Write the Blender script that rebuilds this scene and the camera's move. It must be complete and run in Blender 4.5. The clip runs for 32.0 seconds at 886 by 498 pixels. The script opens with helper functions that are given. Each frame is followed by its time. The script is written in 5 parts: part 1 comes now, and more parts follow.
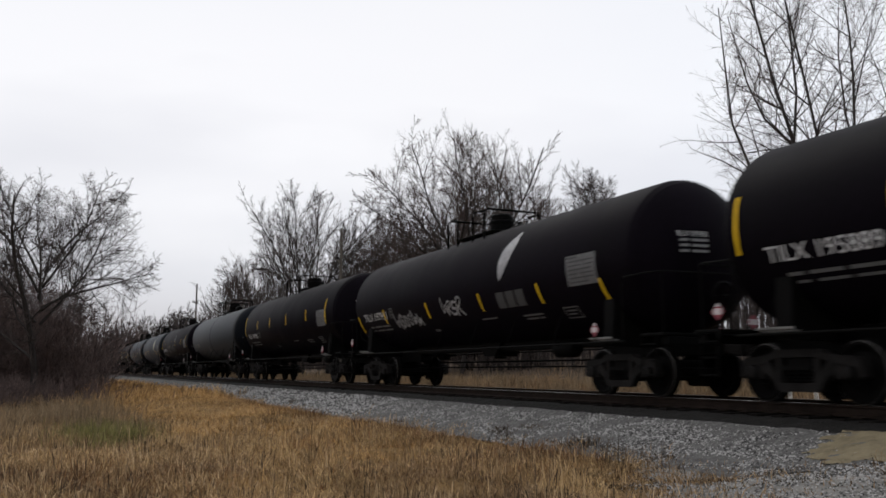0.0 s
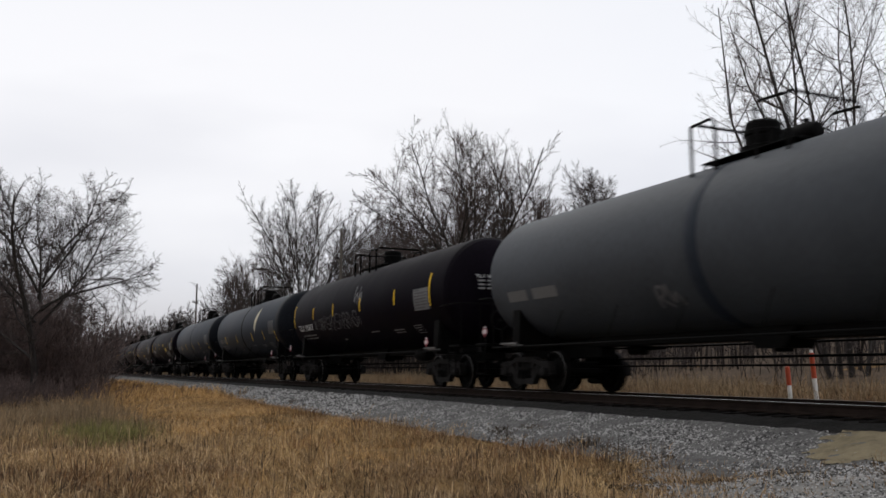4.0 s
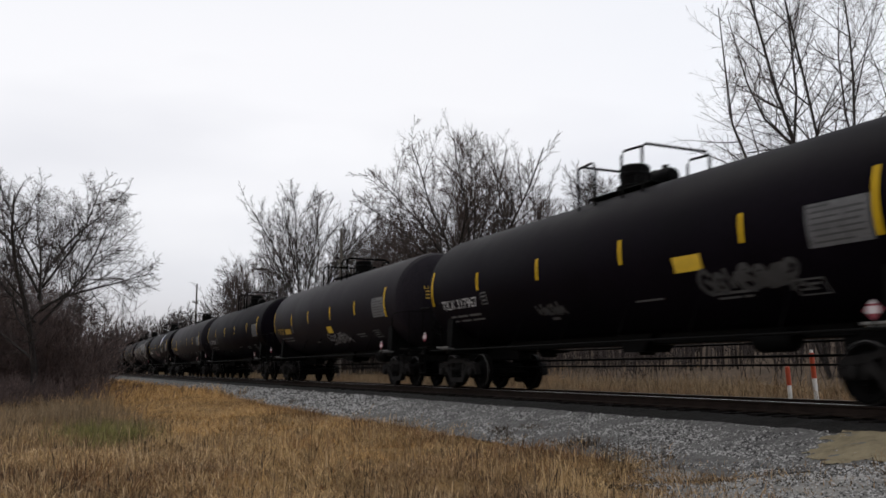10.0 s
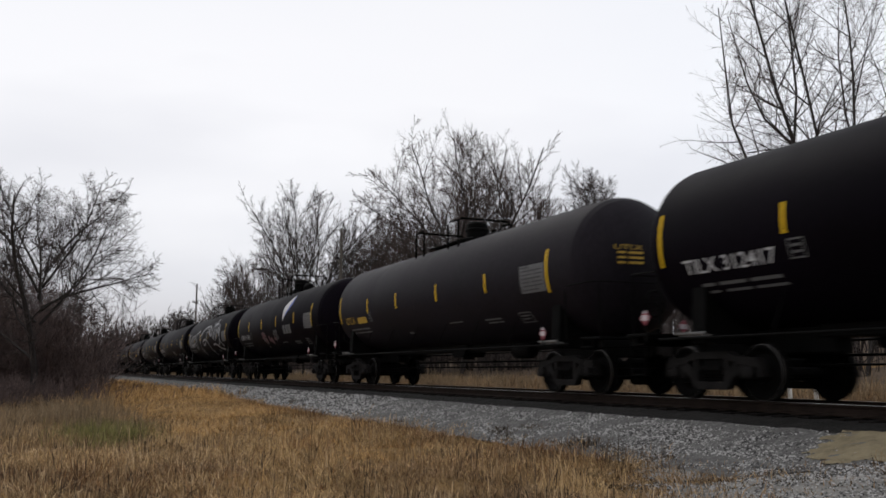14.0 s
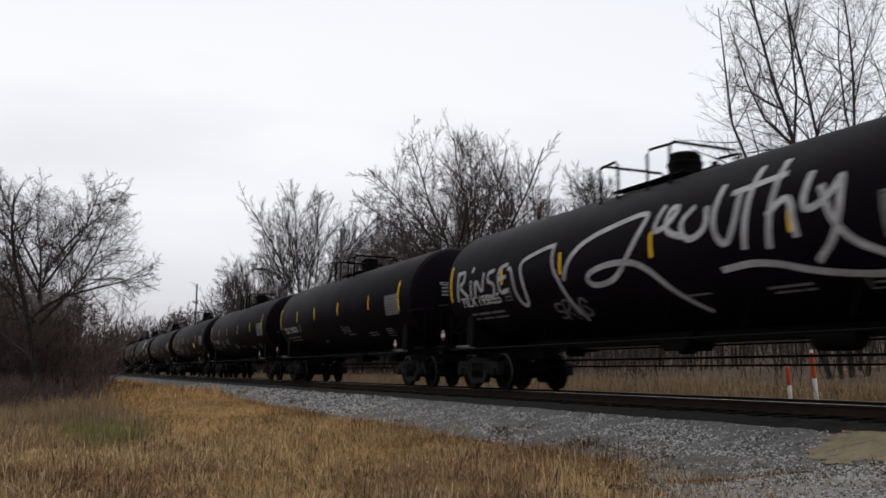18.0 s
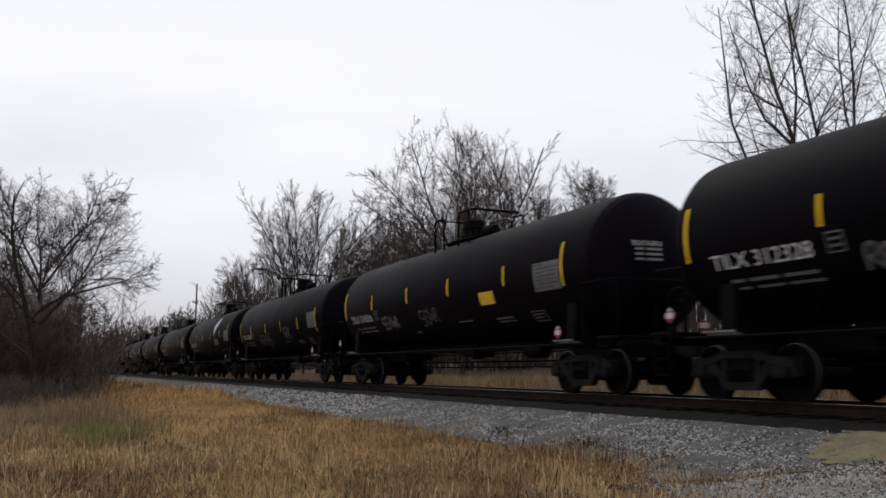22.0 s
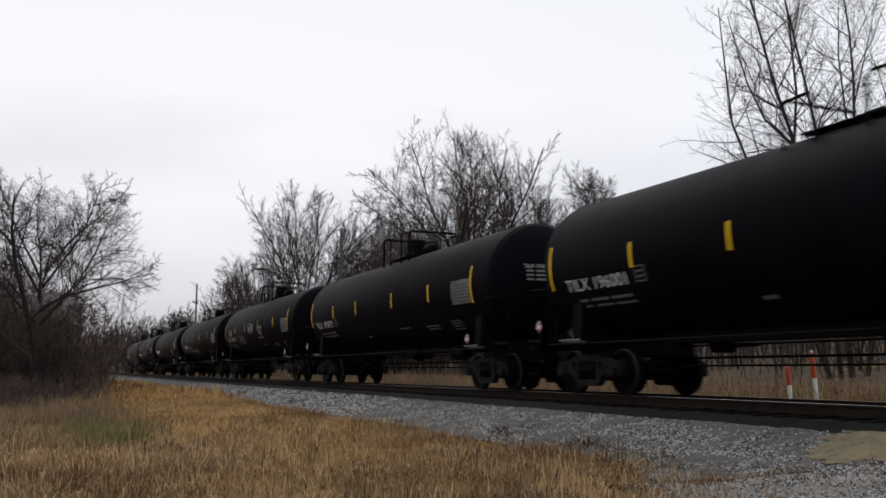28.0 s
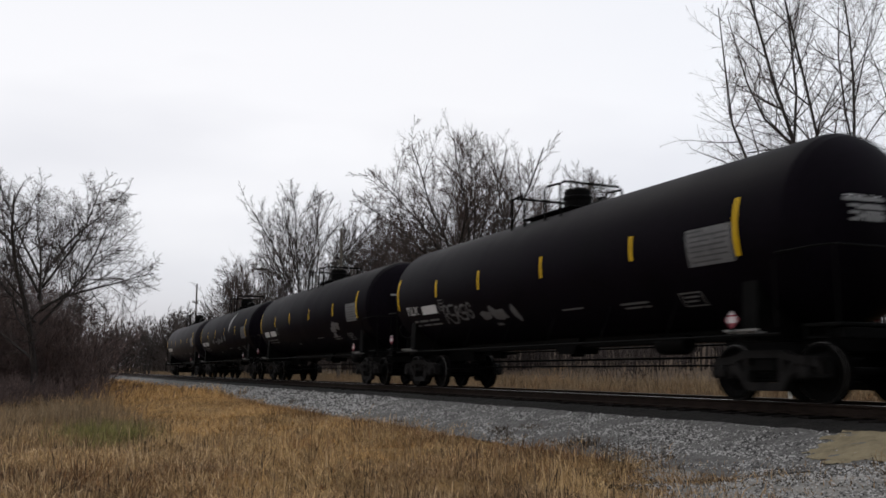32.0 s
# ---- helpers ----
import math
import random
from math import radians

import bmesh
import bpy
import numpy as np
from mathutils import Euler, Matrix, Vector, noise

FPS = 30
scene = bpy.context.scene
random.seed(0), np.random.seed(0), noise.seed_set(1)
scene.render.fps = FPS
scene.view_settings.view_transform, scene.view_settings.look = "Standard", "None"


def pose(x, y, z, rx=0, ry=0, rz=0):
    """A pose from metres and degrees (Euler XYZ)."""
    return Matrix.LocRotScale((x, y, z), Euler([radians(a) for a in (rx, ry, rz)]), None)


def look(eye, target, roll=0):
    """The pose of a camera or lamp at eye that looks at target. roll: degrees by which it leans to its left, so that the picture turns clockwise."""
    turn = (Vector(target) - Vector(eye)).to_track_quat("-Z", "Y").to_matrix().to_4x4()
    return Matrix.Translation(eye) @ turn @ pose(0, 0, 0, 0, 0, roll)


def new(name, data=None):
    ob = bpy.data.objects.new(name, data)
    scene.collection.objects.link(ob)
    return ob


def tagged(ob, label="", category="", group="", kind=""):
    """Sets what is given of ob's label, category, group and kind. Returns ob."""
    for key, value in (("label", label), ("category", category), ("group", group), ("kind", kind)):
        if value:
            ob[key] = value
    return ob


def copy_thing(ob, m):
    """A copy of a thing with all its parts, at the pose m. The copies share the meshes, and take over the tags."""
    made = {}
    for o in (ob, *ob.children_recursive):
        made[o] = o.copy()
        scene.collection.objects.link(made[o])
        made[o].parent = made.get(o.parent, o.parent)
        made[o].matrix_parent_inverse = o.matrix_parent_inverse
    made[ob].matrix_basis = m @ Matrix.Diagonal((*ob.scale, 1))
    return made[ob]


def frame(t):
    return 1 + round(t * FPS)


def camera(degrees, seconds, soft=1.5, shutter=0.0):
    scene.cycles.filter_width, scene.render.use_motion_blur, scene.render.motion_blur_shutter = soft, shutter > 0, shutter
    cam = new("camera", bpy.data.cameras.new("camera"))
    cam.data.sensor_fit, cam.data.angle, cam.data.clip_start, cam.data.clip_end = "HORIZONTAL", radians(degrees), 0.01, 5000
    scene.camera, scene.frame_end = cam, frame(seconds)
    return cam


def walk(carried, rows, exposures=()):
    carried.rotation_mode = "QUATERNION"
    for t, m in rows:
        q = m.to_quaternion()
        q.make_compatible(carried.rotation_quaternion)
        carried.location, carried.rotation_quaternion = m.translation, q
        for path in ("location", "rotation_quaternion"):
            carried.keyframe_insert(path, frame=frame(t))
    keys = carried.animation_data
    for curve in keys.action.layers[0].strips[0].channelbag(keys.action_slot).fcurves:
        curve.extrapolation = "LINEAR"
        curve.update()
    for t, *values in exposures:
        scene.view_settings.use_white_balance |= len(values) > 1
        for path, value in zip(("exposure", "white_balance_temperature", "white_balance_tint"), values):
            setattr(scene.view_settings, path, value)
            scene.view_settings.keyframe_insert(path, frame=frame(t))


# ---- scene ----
cam = camera(54.09, 32.0, soft=1.6, shutter=0.35)
EYE = (0.0, 0.0, 0.4626)
VIEW = look(EYE, (0.0, 10.0, 0.4626 + 10 * math.tan(0.13991)), 0.144)
walk(cam, [(0.0, VIEW), (32.0, VIEW)])

# ---- light: a bright overcast sky and a very soft sun ----
world = bpy.data.worlds.new("overcast_sky")
scene.world = world
world.use_nodes = True


def make_sky():
    nt = world.node_tree
    nt.nodes.clear()
    out = nt.nodes.new("ShaderNodeOutputWorld")
    bg = nt.nodes.new("ShaderNodeBackground")
    sky = nt.nodes.new("ShaderNodeTexSky")
    sky.sky_type, sky.sun_disc = "NISHITA", False
    sky.sun_elevation, sky.sun_rotation = radians(50), radians(SUN_TURN)
    sky_gain = nt.nodes.new("ShaderNodeMixRGB")
    sky_gain.blend_type, sky_gain.inputs[0].default_value = "MULTIPLY", 1.0
    sky_gain.inputs[2].default_value = (0.10, 0.10, 0.10, 1)
    co = nt.nodes.new("ShaderNodeTexCoord")
    mp = nt.nodes.new("ShaderNodeMapping")
    mp.inputs["Scale"].default_value = (1.0, 1.0, 3.2)
    nz = nt.nodes.new("ShaderNodeTexNoise")
    nz.inputs["Scale"].default_value, nz.inputs["Detail"].default_value = 1.9, 4.0
    nz.inputs["Roughness"].default_value = 0.45
    sep = nt.nodes.new("ShaderNodeSeparateXYZ")
    add = nt.nodes.new("ShaderNodeMath")
    add.operation = "MULTIPLY_ADD"
    add.inputs[1].default_value = 1.35
    half = nt.nodes.new("ShaderNodeMath")
    half.operation, half.inputs[1].default_value = "MULTIPLY", 0.5
    ramp = nt.nodes.new("ShaderNodeValToRGB")
    el = ramp.color_ramp.elements
    el[0].position, el[0].color = 0.30, (0.655, 0.65, 0.695, 1)
    el[1].position, el[1].color = 0.64, (0.99, 0.985, 1.01, 1)
    mid = el.new(0.46)
    mid.color = (0.785, 0.785, 0.83, 1)
    high = el.new(1.0)
    high.color = (0.925, 0.93, 0.965, 1)
    mix = nt.nodes.new("ShaderNodeMixRGB")
    mix.inputs[0].default_value = 0.93
    link = nt.links.new
    link(co.outputs["Generated"], mp.inputs["Vector"])
    link(mp.outputs["Vector"], nz.inputs["Vector"])
    link(co.outputs["Generated"], sep.inputs[0])
    link(sep.outputs["Z"], add.inputs[0])
    link(nz.outputs["Fac"], half.inputs[0])
    link(half.outputs[0], add.inputs[2])
    link(add.outputs[0], ramp.inputs["Fac"])
    link(sky.outputs["Color"], sky_gain.inputs[1])
    link(sky_gain.outputs["Color"], mix.inputs[1])
    link(ramp.outputs["Color"], mix.inputs[2])
    tint = nt.nodes.new("ShaderNodeValToRGB")
    te = tint.color_ramp.elements
    te[0].position, te[0].color = 0.52, (1, 1, 1, 1)
    te[1].position, te[1].color = 0.80, (0.955, 0.985, 1.02, 1)
    shift = nt.nodes.new("ShaderNodeMath")
    shift.operation = "MULTIPLY_ADD"
    shift.inputs[1].default_value, shift.inputs[2].default_value = 0.5, 0.5
    tinted = nt.nodes.new("ShaderNodeMixRGB")
    tinted.blend_type, tinted.inputs[0].default_value = "MULTIPLY", 1.0
    link(sep.outputs["X"], shift.inputs[0])
    link(shift.outputs[0], tint.inputs["Fac"])
    link(mix.outputs["Color"], tinted.inputs[1])
    link(tint.outputs["Color"], tinted.inputs[2])
    link(tinted.outputs["Color"], bg.inputs["Color"])
    bg.inputs["Strength"].default_value = SKY_GAIN
    link(bg.outputs["Background"], out.inputs["Surface"])


SUN_TURN = -25.0
SKY_GAIN = 1.0
make_sky()
sun = new("sun", bpy.data.lights.new("sun", "SUN"))
sun.data.energy, sun.data.angle, sun.data.color = 0.5, radians(30), (1.0, 0.97, 0.93)
sun.matrix_world = look((-14, 30, 40), (0, 0, 0))
scene.view_settings.exposure = 0.0

# ---- the line of the track: straight, a long easy bend, straight again ----
TURN, SIDE = 0.43138, 11.345
BEND, BEND_FROM, BEND_LONG = 0.000178, 32.0, 140.0
ALONG = np.array((-math.sin(TURN), math.cos(TURN)))
ACROSS = np.array((math.cos(TURN), math.sin(TURN)))


def track_xy(s, a=0.0):
    """Ground plan of a point s metres up the line and a metres beyond its middle."""
    s, a = np.broadcast_arrays(np.asarray(s, float), np.asarray(a, float))
    u = np.maximum(0, s - BEND_FROM)
    w = np.minimum(u, BEND_LONG)
    lean = BEND * w
    off = SIDE + BEND / 2 * w * w + lean * (u - w)
    return ((s - a * lean)[..., None] * ALONG + (off + a)[..., None] * ACROSS)


def track_lean(s):
    return BEND * min(max(0.0, s - BEND_FROM), BEND_LONG)


def track_pose(s, z=0.0):
    """Pose of a vehicle that stands on the rails at s and faces back down the line."""
    x, y = track_xy(s)
    fwd = math.atan2(-ALONG[1], -ALONG[0]) - track_lean(s)
    return Matrix.Translation((x, y, z)) @ Matrix.Rotation(fwd, 4, "Z")


PROFILE_A = (-400, -60, -14, -6, -3.35, -1.75, -1.42, 1.62, 2.9, 6, 14, 25, 42, 60, 400)
PROFILE_Z = (-1.6, -1.35, -1.12, -1.0, -0.87, -0.37, -0.205, -0.205, -0.5, -0.28, -0.15, 0.9, 3.2, 4.6, 8.0)
RAMP_A = (-400, -60, -14, -8, -4.6, -3.2, -1.75, -1.42, 1.62, 2.9, 6, 14, 25, 42, 60, 400)
RAMP_Z = (-1.6, -1.35, -1.1, -0.92, -0.72, -0.50, -0.26, -0.20, -0.20, -0.2, -0.2, -0.15, 0.9, 3.2, 4.6, 8.0)


def ground_z(s, a):
    s, a = np.broadcast_arrays(np.asarray(s, float), np.asarray(a, float))
    w = np.clip((9.2 - s) / 3.4, 0, 1)
    w = w * w * (3 - 2 * w)
    z = (1 - w) * np.interp(a, PROFILE_A, PROFILE_Z) + w * np.interp(a, RAMP_A, RAMP_Z)
    rough = 0.06 * np.sin(0.9 * s + 1.7 * np.sin(0.6 * a)) * np.sin(1.1 * a + 0.4 * s) + 0.055 * np.sin(2.9 * s + 2.1 * np.sin(1.3 * a)) * np.sin(2.3 * a + 0.7 * s)
    far = np.clip((np.abs(a) - 3.0) / 1.5, 0, 1)
    mound = 0.26 * np.exp(-((a + 5.6) / 1.9) ** 2) * np.clip((s - 24) / 10, 0, 1) * (1 + 0.5 * np.sin(0.35 * s))
    return z + rough * far + mound


def ground_at(x, y):
    """Height of the ground at a place of the plan."""
    p = np.array((x, y), float)
    s = float(p @ ALONG)
    a = float(p @ ACROSS - track_xy(s) @ ACROSS)
    return float(ground_z(s, a))


# ---- materials ----
MATS = {}


def mat(name, dark, light, scale=6.0, fine=60.0, rough=0.7, bump=0.3, metal=0.0, gloss_var=0.1, stretch=(1, 1, 1),
        island=0.0, per_object=0.0, spec=0.5, dist=0.02):
    if name in MATS:
        return MATS[name]
    m = bpy.data.materials.new(name)
    m.use_nodes = True
    nt = m.node_tree
    b = nt.nodes["Principled BSDF"]
    link = nt.links.new
    co = nt.nodes.new("ShaderNodeTexCoord")
    mp = nt.nodes.new("ShaderNodeMapping")
    mp.inputs["Scale"].default_value = stretch
    link(co.outputs["Object"], mp.inputs["Vector"])
    n1 = nt.nodes.new("ShaderNodeTexNoise")
    n1.inputs["Scale"].default_value, n1.inputs["Detail"].default_value = scale, 6.0
    n2 = nt.nodes.new("ShaderNodeTexNoise")
    n2.inputs["Scale"].default_value, n2.inputs["Detail"].default_value = fine, 3.0
    link(mp.outputs["Vector"], n1.inputs["Vector"])
    link(mp.outputs["Vector"], n2.inputs["Vector"])
    blend = nt.nodes.new("ShaderNodeMath")
    blend.operation = "MULTIPLY_ADD"
    blend.inputs[1].default_value = 0.45
    sub = nt.nodes.new("ShaderNodeMath")
    sub.operation = "MULTIPLY"
    sub.inputs[1].default_value = 0.62
    link(n1.outputs["Fac"], sub.inputs[0])
    link(n2.outputs["Fac"], blend.inputs[0])
    link(sub.outputs[0], blend.inputs[2])
    last = blend.outputs[0]
    if island or per_object:
        src = nt.nodes.new("ShaderNodeNewGeometry").outputs["Random Per Island"] if island else \
            nt.nodes.new("ShaderNodeObjectInfo").outputs["Random"]
        off = nt.nodes.new("ShaderNodeMath")
        off.operation = "MULTIPLY_ADD"
        off.inputs[1].default_value = island or per_object
        link(src, off.inputs[0])
        low = nt.nodes.new("ShaderNodeMath")
        low.operation = "SUBTRACT"
        low.inputs[1].default_value = (island or per_object) / 2
        link(last, low.inputs[0])
        link(low.outputs[0], off.inputs[2])
        last = off.outputs[0]
    ramp = nt.nodes.new("ShaderNodeValToRGB")
    el = ramp.color_ramp.elements
    el[0].position, el[0].color = 0.33, (*dark, 1)
    el[1].position, el[1].color = 0.72, (*light, 1)
    link(last, ramp.inputs["Fac"])
    link(ramp.outputs["Color"], b.inputs["Base Color"])
    rr = nt.nodes.new("ShaderNodeMath")
    rr.operation = "MULTIPLY_ADD"
    rr.inputs[1].default_value, rr.inputs[2].default_value = gloss_var, rough - gloss_var / 2
    link(n1.outputs["Fac"], rr.inputs[0])
    link(rr.outputs[0], b.inputs["Roughness"])
    b.inputs["Metallic"].default_value = metal
    b.inputs["Specular IOR Level"].default_value = spec
    if bump:
        bp = nt.nodes.new("ShaderNodeBump")
        bp.inputs["Strength"].default_value, bp.inputs["Distance"].default_value = bump, dist
        link(n2.outputs["Fac"], bp.inputs["Height"])
        link(bp.outputs["Normal"], b.inputs["Normal"])
    MATS[name] = m
    return m


def plain(name, color, rough=0.6, **kw):
    return mat(name, tuple(c * 0.82 for c in color), tuple(min(1, c * 1.15) for c in color), rough=rough, **kw)


BLACK_TANK = mat("black_tank_paint", (0.0011, 0.0008, 0.0014), (0.0052, 0.0036, 0.0064), 0.8, 22, 0.55, 0.05,
                 stretch=(1, 1, 0.35), gloss_var=0.25, per_object=0.12, spec=0.024)
WORN_TANK = mat("worn_black_tank_paint", (0.0049, 0.0040, 0.0054), (0.0165, 0.0135, 0.0178), 0.9, 18, 0.6, 0.06,
                stretch=(1, 1, 0.3), gloss_var=0.25, spec=0.08)
GREY_TANK = mat("blue_grey_tank_paint", (0.022, 0.0260, 0.0310), (0.046, 0.052, 0.060), 0.7, 16, 0.6, 0.06,
                stretch=(1, 1, 0.3), gloss_var=0.2, spec=0.2)
SLATE_TANK = mat("slate_tank_paint", (0.0092, 0.0128, 0.0192), (0.0205, 0.0275, 0.0395), 0.7, 16, 0.58, 0.06,
                 stretch=(1, 1, 0.3), gloss_var=0.2, spec=0.14)
END_BLACK = mat("blue_black_end_paint", (0.0028, 0.0034, 0.0050), (0.0085, 0.0105, 0.0145), 0.9, 18, 0.6, 0.05, spec=0.06)
UNDER = mat("black_frame_steel", (0.0013, 0.0013, 0.0013), (0.005, 0.0048, 0.0046), 3, 40, 0.65, 0.1, gloss_var=0.2, spec=0.04)
CAST = mat("dusty_cast_steel", (0.0035, 0.0032, 0.0031), (0.017, 0.0155, 0.015), 5, 50, 0.75, 0.25, spec=0.08)
WHEEL = mat("dark_wheel_steel", (0.0012, 0.0011, 0.0011), (0.0048, 0.0044, 0.0042), 5, 45, 0.6, 0.1, spec=0.03)
RAIL_STEEL = mat("rusty_rail_steel", (0.007, 0.005, 0.004), (0.024, 0.0165, 0.013), 4, 50, 0.75, 0.15, spec=0.06)
# pale colour carries the highlight on the top-lit jacking pads
PAD_STEEL = mat("highlit_pad_steel", (0.06, 0.058, 0.056), (0.20, 0.195, 0.19), 5, 40, 0.7, 0.1, spec=0.2)
# lighter metal that puts a thin glint on the wheel rims
RIM_GLINT = plain("wheel_rim_glint", (0.07, 0.066, 0.064), 0.45, metal=0.7, bump=0.03)
RAIL_TOP = plain("polished_rail_head", (0.42, 0.41, 0.40), 0.3, metal=0.9, bump=0.02)
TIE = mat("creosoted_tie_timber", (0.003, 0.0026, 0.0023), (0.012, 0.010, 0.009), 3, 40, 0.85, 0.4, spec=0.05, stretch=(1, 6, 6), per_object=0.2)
YELLOW = plain("yellow_reflective_tape", (0.72, 0.45, 0.010), 0.5, bump=0, spec=0.12)
YELLOW_PAINT = plain("faded_yellow_paint", (0.62, 0.40, 0.02), 0.6, bump=0)
OLD_YELLOW = mat("worn_yellow_lettering", (0.24, 0.14, 0.015), (0.52, 0.33, 0.03), 5, 30, 0.6, 0)
PANEL_LINE = plain("dark_panel_stencil", (0.038, 0.038, 0.039), 0.7, bump=0)
PANEL_GREY = mat("grey_stencil_panel", (0.055, 0.055, 0.057), (0.125, 0.125, 0.13), 7, 40, 0.7, 0)
WHITE_PAINT = plain("white_stencil_paint", (0.50, 0.50, 0.505), 0.6, bump=0, scale=9)
GREY_PAINT = plain("weathered_grey_stencil_paint", (0.20, 0.20, 0.20), 0.7, bump=0, scale=9)
DIM_PAINT = plain("dull_grey_stencil_paint", (0.10, 0.10, 0.10), 0.7, bump=0, scale=9)
SPRAY = mat("silver_spray_paint", (0.14, 0.14, 0.147), (0.40, 0.40, 0.41), 3, 30, 0.55, 0)
SPRAY_DIM = mat("faded_spray_paint", (0.045, 0.045, 0.048), (0.115, 0.115, 0.12), 4, 30, 0.6, 0)
SPRAY_FAINT = mat("nearly_worn_off_spray_paint", (0.018, 0.018, 0.019), (0.060, 0.060, 0.062), 4, 30, 0.6, 0)
PINK = mat("pink_spray_paint", (0.07, 0.022, 0.032), (0.15, 0.065, 0.075), 4, 30, 0.6, 0)
BLUE = plain("blue_emblem_paint", (0.03, 0.06, 0.30), 0.55, bump=0)
CREAM = plain("cream_emblem_paint", (0.48, 0.45, 0.31), 0.6, bump=0)
RED = plain("red_placard_enamel", (0.22, 0.022, 0.040), 0.45, bump=0)
PLACARD = plain("white_placard_enamel", (0.50, 0.45, 0.46), 0.5, bump=0, spec=0.2)
POST_RED = plain("red_orange_post_paint", (0.42, 0.062, 0.022), 0.5, bump=0.05)
POST_WHITE = plain("white_post_plastic", (0.74, 0.74, 0.72), 0.45, bump=0.05)
SOIL = mat("dry_grass_soil", (0.070, 0.043, 0.019), (0.27, 0.165, 0.066), 0.55, 9, 0.95, 0.5, spec=0.1, dist=0.06)
BALLAST = mat("crushed_stone_bed", (0.045, 0.043, 0.042), (0.17, 0.166, 0.16), 9, 26, 0.9, 1.0, spec=0.2, dist=0.05)
STONE = mat("crushed_limestone", (0.040, 0.038, 0.037), (0.35, 0.342, 0.33), 8, 30, 0.9, 0.2, island=0.85, spec=0.2)
# fouled, oily stone; the shade under the train is also in its colour
BED = mat("oily_shaded_track_bed", (0.004, 0.0036, 0.0033), (0.016, 0.0145, 0.0135), 7, 26, 0.85, 1.0, spec=0.15, dist=0.04)
LITTER = mat("brown_leaf_litter", (0.044, 0.032, 0.023), (0.13, 0.094, 0.066), 0.7, 12, 0.95, 0.6, spec=0.1, dist=0.05)
SAND = mat("tan_road_gravel", (0.115, 0.093, 0.058), (0.25, 0.21, 0.135), 5, 70, 0.95, 0.6, spec=0.15)
GRIT = mat("grey_road_gravel", (0.10, 0.094, 0.086), (0.27, 0.26, 0.24), 2.2, 40, 0.95, 0.7, spec=0.15)
STRAW = mat("dry_grass_blades", (0.135, 0.086, 0.040), (0.62, 0.425, 0.21), 0.5, 2, 0.8, 0, island=0.45, spec=0.2)
STRAW_PALE = mat("pale_dry_grass_blades", (0.15, 0.098, 0.050), (0.64, 0.46, 0.265), 0.35, 3, 0.8, 0, island=0.5, spec=0.2)
RUST = mat("rusty_brown_dead_weeds", (0.070, 0.036, 0.018), (0.33, 0.18, 0.085), 0.5, 5, 0.85, 0, island=0.5, spec=0.2)
GREEN = mat("olive_grass_blades", (0.085, 0.080, 0.028), (0.27, 0.25, 0.088), 0.5, 5, 0.8, 0, island=0.5, spec=0.2)
BROWN = mat("brown_dead_grass_blades", (0.074, 0.046, 0.026), (0.38, 0.245, 0.130), 0.5, 5, 0.85, 0, island=0.5, spec=0.2)
WEED = mat("grey_brown_weed_stalks", (0.035, 0.025, 0.016), (0.15, 0.105, 0.068), 0.5, 5, 0.85, 0, island=0.5, spec=0.2)
BARK = mat("grey_bark", (0.016, 0.0135, 0.0125), (0.046, 0.040, 0.037), 3, 25, 0.9, 0.4, stretch=(1, 1, 0.3), spec=0.2)
TWIG = mat("brown_twigs", (0.026, 0.021, 0.0195), (0.075, 0.060, 0.055), 1.2, 8, 0.9, 0, island=0.4, spec=0.2)
BRUSH = mat("brown_brush_stems", (0.040, 0.029, 0.027), (0.135, 0.097, 0.088), 1.2, 8, 0.9, 0, island=0.5, spec=0.15)
TWIG_RED = mat("reddish_brown_twigs", (0.030, 0.021, 0.018), (0.088, 0.064, 0.055), 1.2, 8, 0.9, 0, island=0.4, spec=0.2)
POLE_WOOD = mat("weathered_pole_timber", (0.045, 0.038, 0.032), (0.11, 0.095, 0.08), 3, 30, 0.85, 0.3, stretch=(5, 5, 0.5))


